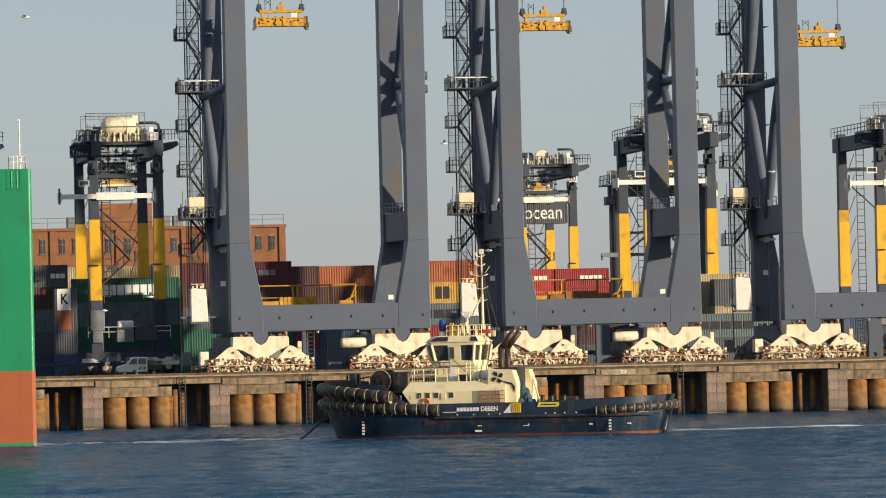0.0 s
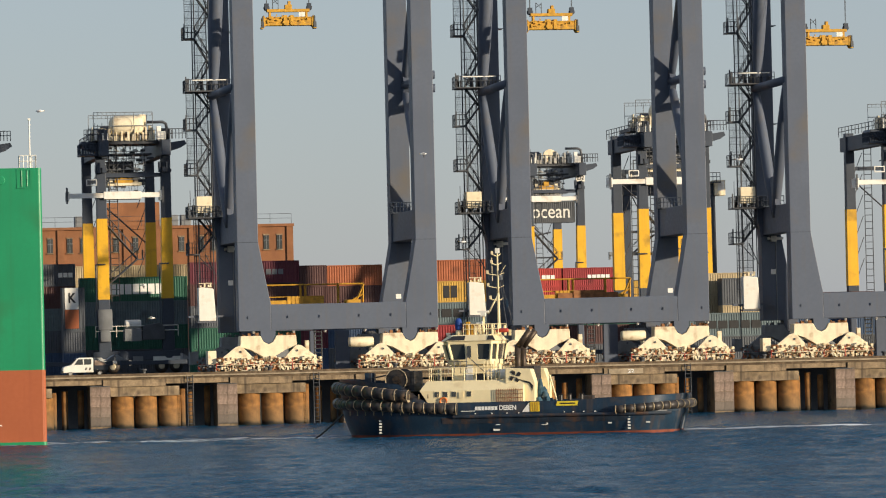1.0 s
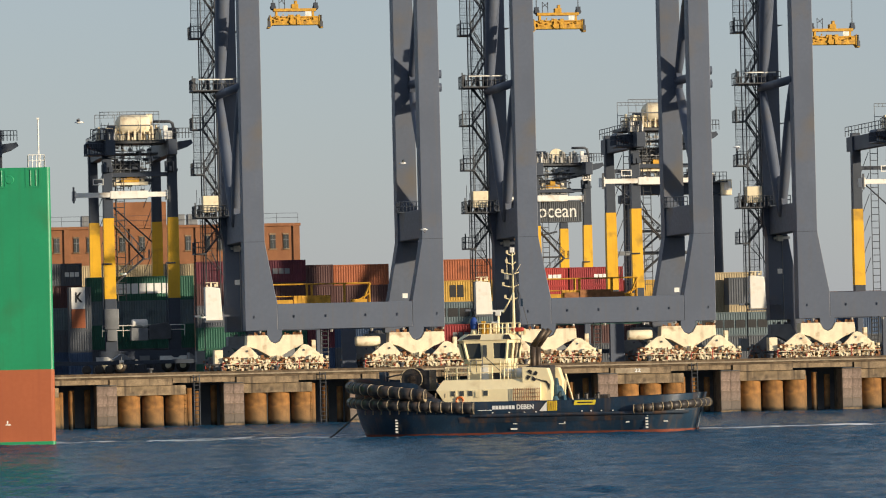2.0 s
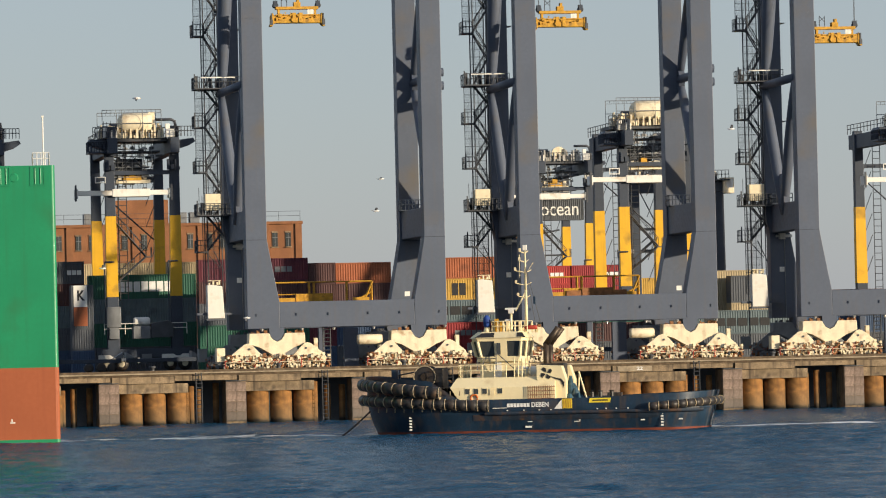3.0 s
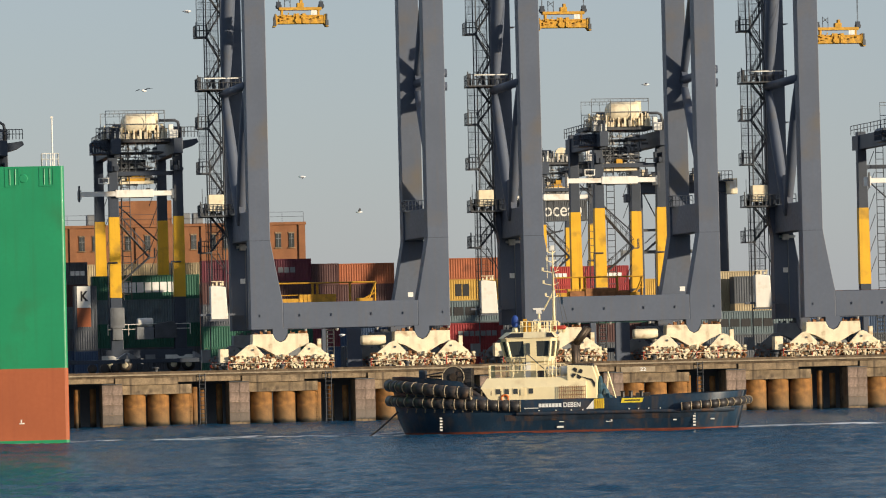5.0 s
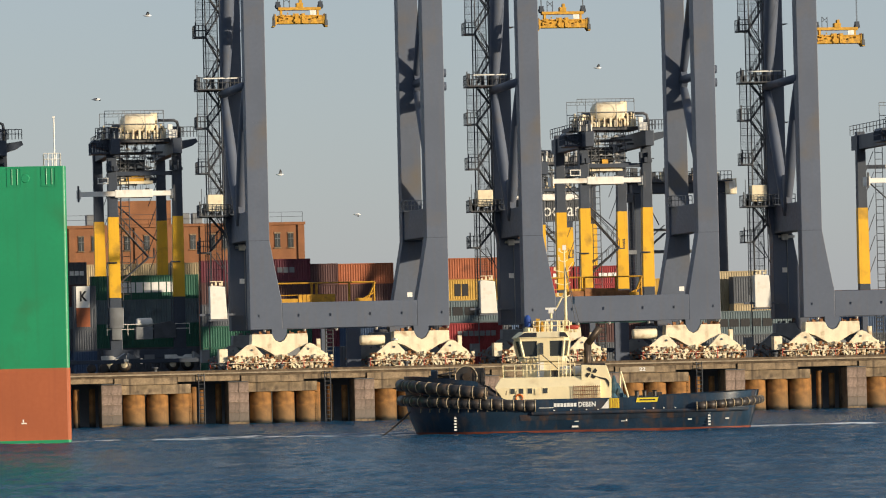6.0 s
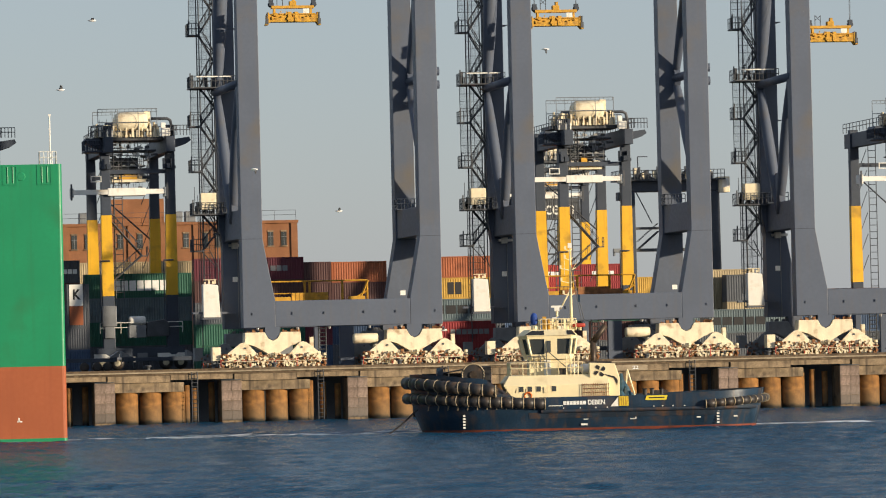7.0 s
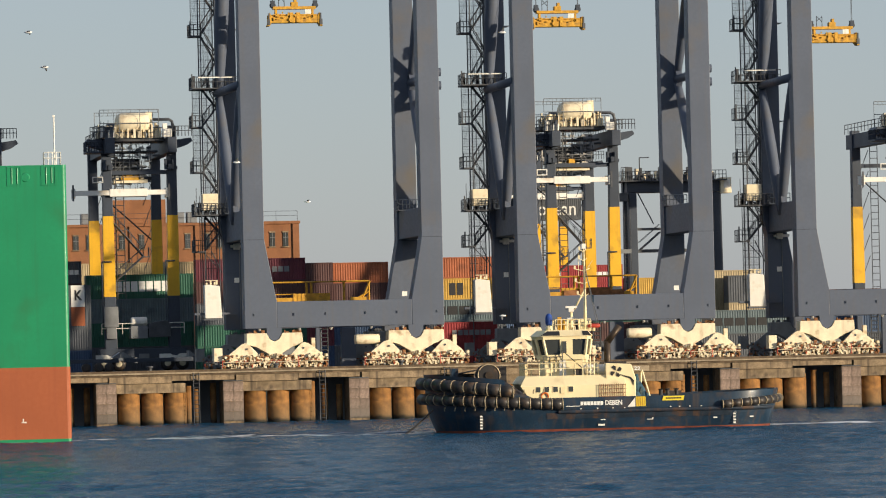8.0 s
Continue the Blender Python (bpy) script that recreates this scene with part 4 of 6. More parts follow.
    sign = Shape().box(-5.3, -4.1, -0.7, -0.62, 21.0, 21.1).box(-5.3, -4.1, -0.7, -0.62, 21.6, 21.7).box(-5.3, -5.2, -0.7, -0.62, 21.1, 21.6).box(-4.2, -4.1, -0.7, -0.62, 21.1, 21.6)
    part("sign_frame", sign, "white", g, "small white lamp frame on the leg")
    bits = Shape()
    for k in range(26):
        sx = rng.choice((-1, 1))
        x, z = sx * rng.uniform(3.0, 4.1) - 0.2, rng.choice((22.4, 24.0, 26.0))
        bits.box(x, x + rng.uniform(0.15, 0.5), rng.uniform(-1.6, -0.5), rng.uniform(-0.4, 0.8), z, z + rng.uniform(0.3, 1.2))
    tagged(part("switch_gear", bits, "navy", g, "dark cabinets and lamps round the leg heads"), kind="stuff")
    part("end_platform", Shape().box(-6.0, -3.3, -1.3, 1.9, 24.3, 24.5).rail([(-5.95, -1.25, 24.5), (-3.3, -1.25, 24.5)], 1.1, 0.08, 0.3).rail([(-5.95, -1.25, 24.5), (-5.95, 1.8, 24.5)], 1.1, 0.08, 0.4), "navy", g, "dark railed platform at the girder end")
    part("exhaust_pipe", Shape().sweep([(1.6, -0.4, 28.0), (3.4, -0.4, 28.0), (3.75, -0.4, 27.8), (3.85, -0.4, 27.3), (3.85, -0.4, 26.0)], 0.17, 10), "steel", g, "dark bent pipe at the girder end", True)
    for x, z, h, w in ((-4.4, 26.0, 1.2, 0.55), (-3.5, 26.0, 0.8, 0.7), (2.6, 26.0, 1.5, 0.5), (3.0, 26.0, 0.9, 0.6)):
        part("junction_box", Shape().box(x, x + w, -1.5, -1.0, z, z + h), "white", g, "white junction box", bevel=0.05)
    ant = Shape()
    for k in range(9):
        x = -4.6 + 0.16 * k
        ant.bar((x, -1.4, 26.0), (x, -1.4, 27.2 + 0.9 * ((k * 7) % 5) / 5), 0.04)
    part("cable_rack", ant, "steel", g, "dark cable rack on the girder end")
    part("head_stub", Shape().box(-4.0, -3.0, -0.5, 0.4, 26.3, 27.3), "navy", g, "dark leg head above the girder")
    part("head_stub", Shape().box(3.1, 4.1, -0.5, 0.4, 26.3, 27.3), "navy", g, "dark leg head above the girder")
    return g


yard_gantry = build_yard_gantry(pose(-20.95, 75, 5.0), "yellow and navy rubber-tyred yard gantry beside the container stacks")
moving_gantry = build_yard_gantry(pose(34.9, 75, 5.0), "yellow and navy rubber-tyred yard gantry driving along the stacks", 1.0, 14.2)
structure("pavement", Shape().box(30, 75, 184, 213, 5.0, 6.35), "concrete", "raised concrete runway of the far yard gantry", "runway")
far_gantry = build_yard_gantry(pose(49.3, 190, 6.35), "yellow and navy yard gantry lifting a dark container", 2.2, 17.0, True)
plate = part("number_plate_board", Shape().box(2.98, 4.22, -0.66, -0.56, 23.4, 24.4), "white", far_gantry, "white board with the gantry's number")
writing("gantry_number", "232", 0.8, "text_dark", plate, pose(3.6, -0.68, 23.9), 1.0, 0.02)
for gx, gy in ((69.45, 75), (-40.4, 75)):
    copy_thing(yard_gantry, pose(gx, gy, 5.0))


def build_dark_gantry():
    """An all-dark yard crane further back: four legs, railed machinery platform, pale cabin at one end."""
    g = thing("rail_gantry", "dark grey-navy yard crane with a railed platform and pale cabin", "yard crane", at=pose(47.75, 110, 5.0))
    for y in (0.0, 2.6):
        for x in (-5.25, 5.25):
            part("leg", Shape().prism([(x - 0.62, 0.0), (x - 0.5, 20.0), (x + 0.5, 20.0), (x + 0.62, 0.0)], y - 0.5, y + 0.5), "navy", g, "dark tapered box leg", bevel=0.04)
        part("top_beam", Shape().box(-5.9, 5.9, y - 0.5, y + 0.5, 20.05, 21.3), "navy", g, "dark beam over the legs", bevel=0.04)
        part("tie_beam", Shape().box(-4.7, 4.7, y - 0.15, y + 0.15, 12.8, 13.15), "steel", g)
        part("tie_beam", Shape().box(-4.7, 4.7, y - 0.15, y + 0.15, 15.5, 15.75), "steel", g)
    for x in (-5.3, 5.3):
        part("side_girder", Shape().box(x - 0.45, x + 0.45, 0.55, 2.05, 20.1, 21.2), "navy", g)
    part("platform", Shape().box(-6.8, 6.4, -1.2, 4.0, 21.35, 21.5), "steel", g, "dark grating platform")
    part("railing", Shape().rail([(-6.7, -1.1, 21.5), (6.3, -1.1, 21.5)], 1.1, 0.06, 0.45).rail([(-6.7, -1.1, 21.5), (-6.7, 3.9, 21.5)], 1.1, 0.06, 0.8), "steel", g)
    part("portal_post", Shape().bar((-4.2, 0, 21.5), (-4.2, 0, 24.3), 0.1).bar((-4.2, 0, 24.3), (-3.0, 0, 24.3), 0.08), "steel", g)
    part("portal_post", Shape().bar((3.9, 0, 21.5), (3.9, 0, 24.3), 0.1), "steel", g)
    rng = random.Random(21)
    for mat, n, label in (("steel", 70, "dark machinery on the platform"), ("cream", 26, "pale motors and lamps on the platform")):
        bits = Shape()
        for k in range(n):
            x, y = rng.uniform(-6.4, 5.6), rng.uniform(-0.9, 1.5)
            bits.box(x, x + rng.uniform(0.08, 0.5), y, y + 0.4, 21.5, 21.7 + 1.5 * rng.random() ** 1.6)
        tagged(part("machinery", bits, mat, g, label), kind="stuff")
    cab = part("cabin", Shape().box(5.6, 6.95, -1.0, 1.2, 19.8, 21.7), "cream", g, "pale cabin at the end of the beam", bevel=0.06)
    part("window", Shape().box(6.0, 6.8, -1.05, -1.0, 20.4, 21.5), "white", cab, "bright window of the cabin")
    part("switch_box", Shape().box(-6.9, -5.9, -0.9, 0.6, 19.0, 20.0), "steel", g, "dark switch box", bevel=0.04)
    part("end_rail", Shape().rail([(-6.7, -1.0, 21.5), (-5.9, -1.0, 21.5)], 1.6, 0.06, 0.3), "steel", g)
    part("ladder", Shape().ladder(-6.0, -0.7, 3.0, 20.0, 0.75, 0.05, 0.4), "steel", g, "caged ladder beside the leg")
    part("lamp_box", Shape().box(-7.6, -5.6, -0.8, -0.3, 12.7, 13.2).box(-7.6, -7.4, -0.8, -0.3, 12.3, 12.8), "mesh", g, "grey box on a bracket")
    w = Shape()
    for y in (-0.4, 0.4):
        w.bar((-4.5, y, 13.0), (-1.9, y, 15.2), 0.12).bar((-1.9, y, 15.2), (-0.9, y, 15.2), 0.1).bar((-4.5, y, 14.0), (-1.9, y, 16.2), 0.05)
    w.bar((-4.5, 0, 20.0), (-2.6, 0, 16.2), 0.1)
    part("walkway", w, "steel", g, "sloping walkway between the legs")
    return g


build_dark_gantry()


# ---- containers ----
PAINT = {}


def container_paint(color):
    if color not in PAINT:
        PAINT[color] = material("container_paint", color, 0.55, 0, 0.22, 0.5, tuple(v * 0.5 for v in color), 0.3, 0.15)
    return PAINT[color]


def build_container(x, y, z, color, length=12.19, high=2.59, mark=0, tcol="text_white", tsize=1.2, tx=0.0, twidth=0.0, label="", turned=False):
    """A shipping container with corrugated sides; x is its left end, y its near side, z its foot."""
    ob = thing("shipping_container", label, "container", "stacked containers", at=pose(x, y, z) if not turned else pose(x, y, z, 0, 0, 0))
    mat = container_paint(color)
    L, W = (length, 2.44) if not turned else (2.44, length)
    f = Shape()
    for xx in (0.0, L - 0.16):
        for yy in (0.0, W - 0.16):
            f.box(xx, xx + 0.16, yy, yy + 0.16, 0, high)
    f.box(0.16, L - 0.16, 0.0, 0.1, 0, 0.16).box(0.16, L - 0.16, 0.0, 0.1, high - 0.12, high)
    f.box(0.16, L - 0.16, W - 0.1, W, 0, high).box(0.0, 0.06, 0.16, W - 0.16, 0, high).box(L - 0.06, L, 0.16, W - 0.16, 0, high)
    part("frame", f, mat, ob)
    n = round((L - 0.32) / 0.28)
    step = (L - 0.32) / n
    pts = []
    for i in range(n):
        a = 0.16 + i * step
        pts += [(a, 0.075), (a + step * 0.28, 0.075), (a + step * 0.5, 0.035), (a + step * 0.78, 0.035)]
    vs = [(px, py, zz) for px, py in pts + [(L - 0.16, 0.075)] for zz in (0.16, high - 0.12)]
    side = Shape().add(vs, [(2 * i, 2 * i + 2, 2 * i + 3, 2 * i + 1) for i in range(len(vs) // 2 - 1)])
    side.box(0.05, L - 0.05, 0.08, W - 0.11, 0.17, high - 0.01)
    part("corrugated_side", side, mat, ob)
    if isinstance(mark, str):
        writing("lettering", mark, tsize, tcol, ob, pose(L / 2 + tx, 0.026, high * 0.5), twidth, 0.008)
    elif mark:
        mark_bars("lettering", mark, tsize, twidth, tcol, ob, pose(L / 2 + tx, 0.026, high * 0.5), (7,) if mark == 11 else ())
    return ob


RUST, BROWN, MAROON, GREEN = (0.33, 0.095, 0.035), (0.075, 0.03, 0.028), (0.11, 0.016, 0.03), (0.014, 0.095, 0.06)
MUSTARD, GREYB, BLUE, BEIGE, REDC, WHITE, BLACK, DEEPRED = (0.5, 0.3, 0.05), (0.1, 0.14, 0.155), (0.035, 0.07, 0.14), (0.4, 0.32, 0.19), (0.38, 0.035, 0.03), (0.62, 0.62, 0.57), (0.075, 0.085, 0.1), (0.26, 0.022, 0.026)
DESC = {RUST: "rust-orange", BROWN: "dark brown", MAROON: "dark maroon", GREEN: "dark green", MUSTARD: "mustard yellow", GREYB: "blue-grey", BLUE: "dark blue",
        BEIGE: "sandy beige", REDC: "bright red", WHITE: "off-white", BLACK: "near-black", DEEPRED: "deep red"}


def stack(x, y, colors, length=12.19, high=2.59, z=5.0, texts=None, turned=False):
    """One pile of containers, bottom first."""
    for k, col in enumerate(colors):
        t = (texts or {}).get(k, (0,))
        build_container(x, y, z + k * (high + 0.01), col, length, high, *t, turned=turned,
                        label=f"{DESC[col]} corrugated steel container " + ("on the yard floor" if k == 0 else "in a stack"))


stack(-26.3, 84, (BLACK, GREEN, GREYB, GREEN), 12.19, 2.72, texts={3: (9, "text_white", 1.45, 0.3, 7.9)})
stack(-39.0, 84, (BLUE, BLACK, GREYB, BROWN, BLACK), 12.19, 2.5, texts={4: (3, "text_white", 0.65, 5.0, 1.7)})
stack(-28.0, 103, (BLACK, BROWN, BROWN, BROWN, BEIGE), 16.2, 2.52)
stack(-29.55, 70, (BLUE, BLACK, BLACK, BLACK), 2.44, 2.4, turned=True)
k_box = [o for o in bpy.data.objects if o.name.startswith("shipping_container") and abs(o.location.x + 29.55) < 0.01][-1]
k_panel = part("white_panel", Shape().box(0.25, 1.75, -0.03, 0.03, 0.0, 2.36), "white", k_box, "white end panel with a dark letter")
r_box = [o for o in bpy.data.objects if o.name.startswith("shipping_container") and abs(o.location.x + 29.55) < 0.01][-2]
part("rust_panel", Shape().box(0.25, 1.75, -0.03, 0.03, 0.3, 2.38), container_paint(RUST), r_box, "rust-orange end panel")
writing("lettering", "K", 1.5, "text_dark", k_panel, pose(1.0, -0.04, 1.2), 0.85, 0.05)
# the brown tier of this stack is maroon with shade put into its colour
stack(-15.5, 69, (GREEN, GREEN, BLACK, BROWN, MAROON), 12.19, 2.42, texts={4: (3, "mesh", 0.75, 3.4, 2.0)})
stack(-3.25, 69, (BLUE, MAROON, BROWN, BROWN, BROWN), 3.0, 2.3)
stack(-0.2, 69, (BLACK, BLUE, BROWN, BROWN, RUST), 6.2, 2.29)
stack(7.0, 69, (BROWN, BLACK, GREYB, MUSTARD, RUST), 12.19, 2.36, z=5.0, texts={2: (6, "text_dark", 1.2, -0.5, 8.0), 3: (2, "text_dark", 1.7, 0.6, 1.7)})
stack(6.9, 40, (DEEPRED, DEEPRED), 6.06, 2.2, texts={1: (7, "mesh", 0.68, 0.3, 4.2)})
stack(30.0, 150, (BROWN, BLUE, MAROON, REDC, REDC), 12.19, 2.415, texts={4: (11, "text_white", 0.8, 2.0, 6.6)})
stack(42.4, 150, (BROWN, BLUE, BLUE, DEEPRED, DEEPRED), 7.1, 2.415, texts={4: (5, "text_white", 0.7, 1.2, 3.0)})
stack(49.65, 150, (BROWN, BLACK, BEIGE, MUSTARD), 12.19, 2.57)
stack(43.0, 73.5, (BLACK, GREYB, BEIGE, BEIGE), 6.06, 2.45)
stack(45.0, 70.2, (GREYB, BEIGE, BLACK), 6.06, 3.05)
stack(39.0, 62, (BLACK, GREYB), 12.19, 2.6, texts={1: (6, "text_dark", 1.1, -1.3, 7.6)})
stack(22.5, 68, (BLACK, BROWN, GREEN), 12.19, 2.1)
stack(54.2, 84, (BLACK, BLUE, BROWN), 12.19, 2.5)
build_container(41.2, 196, 24.3, BLACK, 12.19, 3.0, "ocean", "text_white", 2.7, 2.65, 5.35, "near-black corrugated container hoisted under a yard gantry")


# ---- brick office block ----
def build_office():
    b = thing("brick_building", "red-brown brick office block with pilasters and flat roof", "building")
    part("wall", Shape().box(-34, 13.9, 200, 216, 3.2, 24.6), "brick", b, "red-brown brick wall")
    part("roof_parapet", Shape().box(-34.3, 14.2, 199.7, 216.3, 24.62, 25.0), "brick", b)
    part("stair_head", Shape().box(-12.2, -4.2, 203, 212, 25.05, 28.4), "brick", b, "brick stair head above the roof")
    pil = Shape().box(-0.45, 0.45, 199.78, 199.98, 3.2, 24.6).data("pilaster", "brick")
    for k in range(11):
        x = -32.0 + 4.56 * k
        o = new("pilaster", pil)
        o.parent, o.location = b, (x, 0, 0)
        for dx in (1.25, 3.1) if k < 10 else ():
            for z in (11.8, 16.6, 21.5):
                w = part("window", Shape().box(x + dx - 0.38, x + dx + 0.38, 199.9, 199.97, z, z + 1.9), "glass", b, "dark framed window")
                part("sill", Shape().box(x + dx - 0.5, x + dx + 0.5, 199.8, 199.97, z - 0.16, z - 0.02), "concrete", w)
                part("lintel", Shape().box(x + dx - 0.45, x + dx + 0.45, 199.88, 199.97, z + 1.92, z + 2.1), "concrete", w)
                part("frame", Shape().box(x + dx - 0.03, x + dx + 0.03, 199.86, 199.9, z, z + 1.9).box(x + dx - 0.38, x + dx + 0.38, 199.86, 199.9, z + 1.2, z + 1.26), "mesh", w)
    r = Shape().rail([(-34, 200.2, 25.0), (13.9, 200.2, 25.0)], 1.4, 0.035, 3.0)
    part("roof_railing", r, "steel", b)
    for x in (-16.0, -3.0, -1.2):
        part("roof_unit", Shape().box(x, x + 1.4, 203, 205, 25.0, 26.6), "mesh", b, "grey rooftop plant", bevel=0.08)


build_office()


# ---- tug ----
def half_beam(x):
    if x < -5.5:
        return 5.3 * max(0.0, 1 - ((-x - 5.5) / 8.5) ** 2.6) ** 0.62
    if x > 8.5:
        return 5.3 * max(0.0, 1 - ((x - 8.5) / 5.5) ** 3) ** 0.5
    return 5.3


def sheer(x):
    if x < -8.2:
        return 4.12 + 0.45 * min(1, (-x - 8.2) / 5)
    if x < -6.0:
        return 2.62 + (4.12 - 2.62) * (-6.0 - x) / 2.2
    return 2.6 + 0.35 * max(0, (x - 3) / 11) ** 1.5


def hull_skin(z_of, x_scale=lambda z: 1.0, n=72):
    """Rings of the hull from bow to stern; z_of gives the heights of a station's points and how far they stand out."""
    rows = []
    for i in range(n + 1):
        x = -13.95 + 27.85 * (i / n)
        rows.append([(x, z, k) for z, k in z_of(x)])
    g = Shape()
    m = len(rows[0])
    for side in (-1, 1):
        vs = []
        for row in rows:
            for x, z, k in row:
                rake = (1 - min(1, max(0, z) / 4.2)) ** 2.3 * 0.95 if x < 0 else (1 - min(1, max(0, z) / 2.9)) * 0.75
                xx = x * (13.95 - rake) / 13.95
                vs.append((xx, side * half_beam(x) * k, z))
        fs = []
        for i in range(n):
            for j in range(m - 1):
                a, b, c, d = i * m + j, (i + 1) * m + j, (i + 1) * m + j + 1, i * m + j + 1
                fs.append((a, b, c, d) if side < 0 else (a, d, c, b))
        g.add(vs, fs)
    # close bow and stern
    for i in (0, n):
        k = len(g.v) // 2
        for j in range(m - 1):
            g.f.append((i * m + j, i * m + j + 1, k + i * m + j + 1, k + i * m + j))
    return g


def build_tug():
    t = thing("tugboat", "navy-hulled harbour tug with cream deckhouse, under way stern first", "tugboat")
    hull = part("hull", hull_skin(lambda x: [(0.165, 0.93), (0.9, 0.965), (1.45, 1.0), (2.1, 1.0), (sheer(x), 0.985)]), "hull_blue", t, "scuffed navy blue hull", True)
    part("boot_topping", hull_skin(lambda x: [(-1.2, 0.8), (-0.2, 0.915), (0.17, 0.932)]), "hull_red", hull, "red boot topping at the waterline", True)
    part("foredeck", Shape().prism([(x, half_beam(x) * 0.97 * s) for s, rng in ((1, [-13.2 + 0.4 * i for i in range(15)]), (-1, [-7.6 - 0.4 * i for i in range(15)])) for x in rng], 3.5, 3.6, "z"), "hull_blue", hull)
    part("main_deck", Shape().prism([(x, half_beam(x) * 0.97 * s) for s, rng in ((1, [-7.6 + 0.75 * i for i in range(29)]), (-1, [13.4 - 0.75 * i for i in range(29)])) for x in rng], 1.6, 1.7, "z"), "hull_blue", hull, "dark working deck")
    # rubbing strake and guard rail round the sheer
    xs = [-3.9 + 0.6 * i for i in range(29)]
    for side in (-1, 1):
        part("rubbing_strake", Shape().sweep([(a, side * (half_beam(a) + 0.06), 1.5) for a in xs], 0.14), "hull_rust", hull, "scuffed rusty rubbing strake")
    xs = [-5.0 + 0.4 * i for i in range(38)]
    plating = Shape()
    plating.add([(a * (13.95 - (0.45 if a < 0 else 0.4)) / 13.95, -half_beam(a) * k - 0.025, z) for a in xs for k, z in ((0.968, 0.95), (0.998, 1.42))],
                [(2 * i, 2 * i + 2, 2 * i + 3, 2 * i + 1) for i in range(len(xs) - 1)])
    part("stained_plating", plating, "hull_rust", hull, "rust-stained plating below the strake")
    part("white_line", Shape().box(-3.3, -2.2, -5.36, -5.31, 1.9, 1.95), "white", hull)
    # bow and stern fenders in banded lengths
    def outline(x_from, out, flip=1):
        pts, x = [], x_from
        while x > -13.9 if flip > 0 else x < 13.9:
            pts.append((x, -half_beam(x) - out * 0.55))
            x -= 0.12 * flip
        pts = [p for p in pts]
        end = -13.95 - out * 0.5 if flip > 0 else 13.9 + out * 0.4
        pts.append((end, -half_beam(-13.9 if flip > 0 else 13.9) * 0.5))
        return pts + [(x, -y) for x, y in pts[::-1]]

    def fender(pts, z, r, pitch, rise=0.0):
        acc, last, nodes = 0.0, pts[0], [pts[0]]
        for p in pts[1:]:
            acc += math.dist(p, last)
            last = p
            if acc >= pitch:
                nodes.append(p)
                acc = 0.0
        nodes.append(pts[-1])
        for p, q in zip(nodes, nodes[1:]):
            d = Vector((q[0] - p[0], q[1] - p[1], 0))
            if d.length < 0.2:
                continue
            d.normalize()
            zz = lambda a: z + rise * (abs(a[0]) - 8)
            P, Q = Vector((*p, zz(p))), Vector((*q, zz(q)))
            f = part("fender", Shape().tube(P - d * 0.06, Q + d * 0.06, r, r, 16), "rubber", t, "thick black rubber fender with worn bands", True)
            part("band", Shape().tube(P - d * 0.035, P + d * 0.035, r + 0.03, r + 0.03, 16), "band", f, "worn steel band", True)

    fender(outline(-7.4, 0.45), 3.22, 0.47, 0.87, 0.11)
    fender(outline(-3.6, 0.4), 2.34, 0.42, 0.8, 0.055)
    fender(outline(8.9, 0.3, -1), 1.74, 0.31, 0.62, 0.07)
    tyres = Shape()
    for k in range(11):
        x = -12.6 + 0.75 * k
        tyres.tube((x, -half_beam(x) - 0.08, 1.75), (x + 0.05, -half_beam(x) - 0.3, 2.05), 0.05)
        tyres.tube((x, -half_beam(x) - 0.08, 3.0), (x + 0.05, -half_beam(x) - 0.3, 3.3), 0.05)
    part("chain_lug", tyres, "band", hull)
    # deckhouse
    house = part("deckhouse", Shape().prism([(-6.0, 1.7), (-6.7, 3.72), (-6.25, 4.3), (1.6, 4.3), (1.6, 1.7)], -3.6, 3.6), "tug_cream", t, "cream painted deckhouse with small square windows", bevel=0.05)
    low = Shape().add([(x, y, z) for y, z, x in ((-4.35, 1.7, -5.5), (-4.35, 3.55, -6.75), (-3.6, 4.28, -6.3), (-3.6, 1.7, -5.5))] + [(1.5, y, z) for y, z in ((-4.35, 1.7), (-4.35, 3.55), (-3.6, 4.28), (-3.6, 1.7))],
                      [(0, 4, 5, 1), (1, 5, 6, 2), (2, 6, 7, 3), (3, 7, 4, 0), (0, 1, 2, 3), (7, 6, 5, 4)])
    part("side_casing", low, "tug_cream", house, bevel=0.04)
    for x in (-5.35, -4.68, -4.0, -2.8):
        w = part("window", Shape().box(x - 0.17, x + 0.17, -4.39, -4.36, 3.05, 3.45), "glass", house)
        part("window_frame", Shape().box(x - 0.22, x + 0.22, -4.37, -4.352, 3.0, 3.5), "tug_cream", w)
    part("vent", Shape().box(-3.6, -3.25, -4.42, -4.36, 2.95, 3.4), "tug_cream", house)
    ring = Shape()
    ring.sweep([(-4.85 + 0.27 * math.cos(2 * math.pi * i / 16), -4.42, 2.72 + 0.27 * math.sin(2 * math.pi * i / 16)) for i in range(17)], 0.07)
    part("lifebuoy", ring, "orange", house, "orange ring lifebuoy")
    gr = Shape()
    for k in range(13):
        gr.bar((-0.6 + 0.17 * k, -4.5, 2.4), (-0.6 + 0.17 * k, -4.5, 3.6), 0.03)
    for z in (2.6, 2.9, 3.2, 3.5):
        gr.bar((-0.65, -4.5, z), (1.5, -4.5, z), 0.03)
    part("grille", gr, "rust", house, "brown pipe grille")
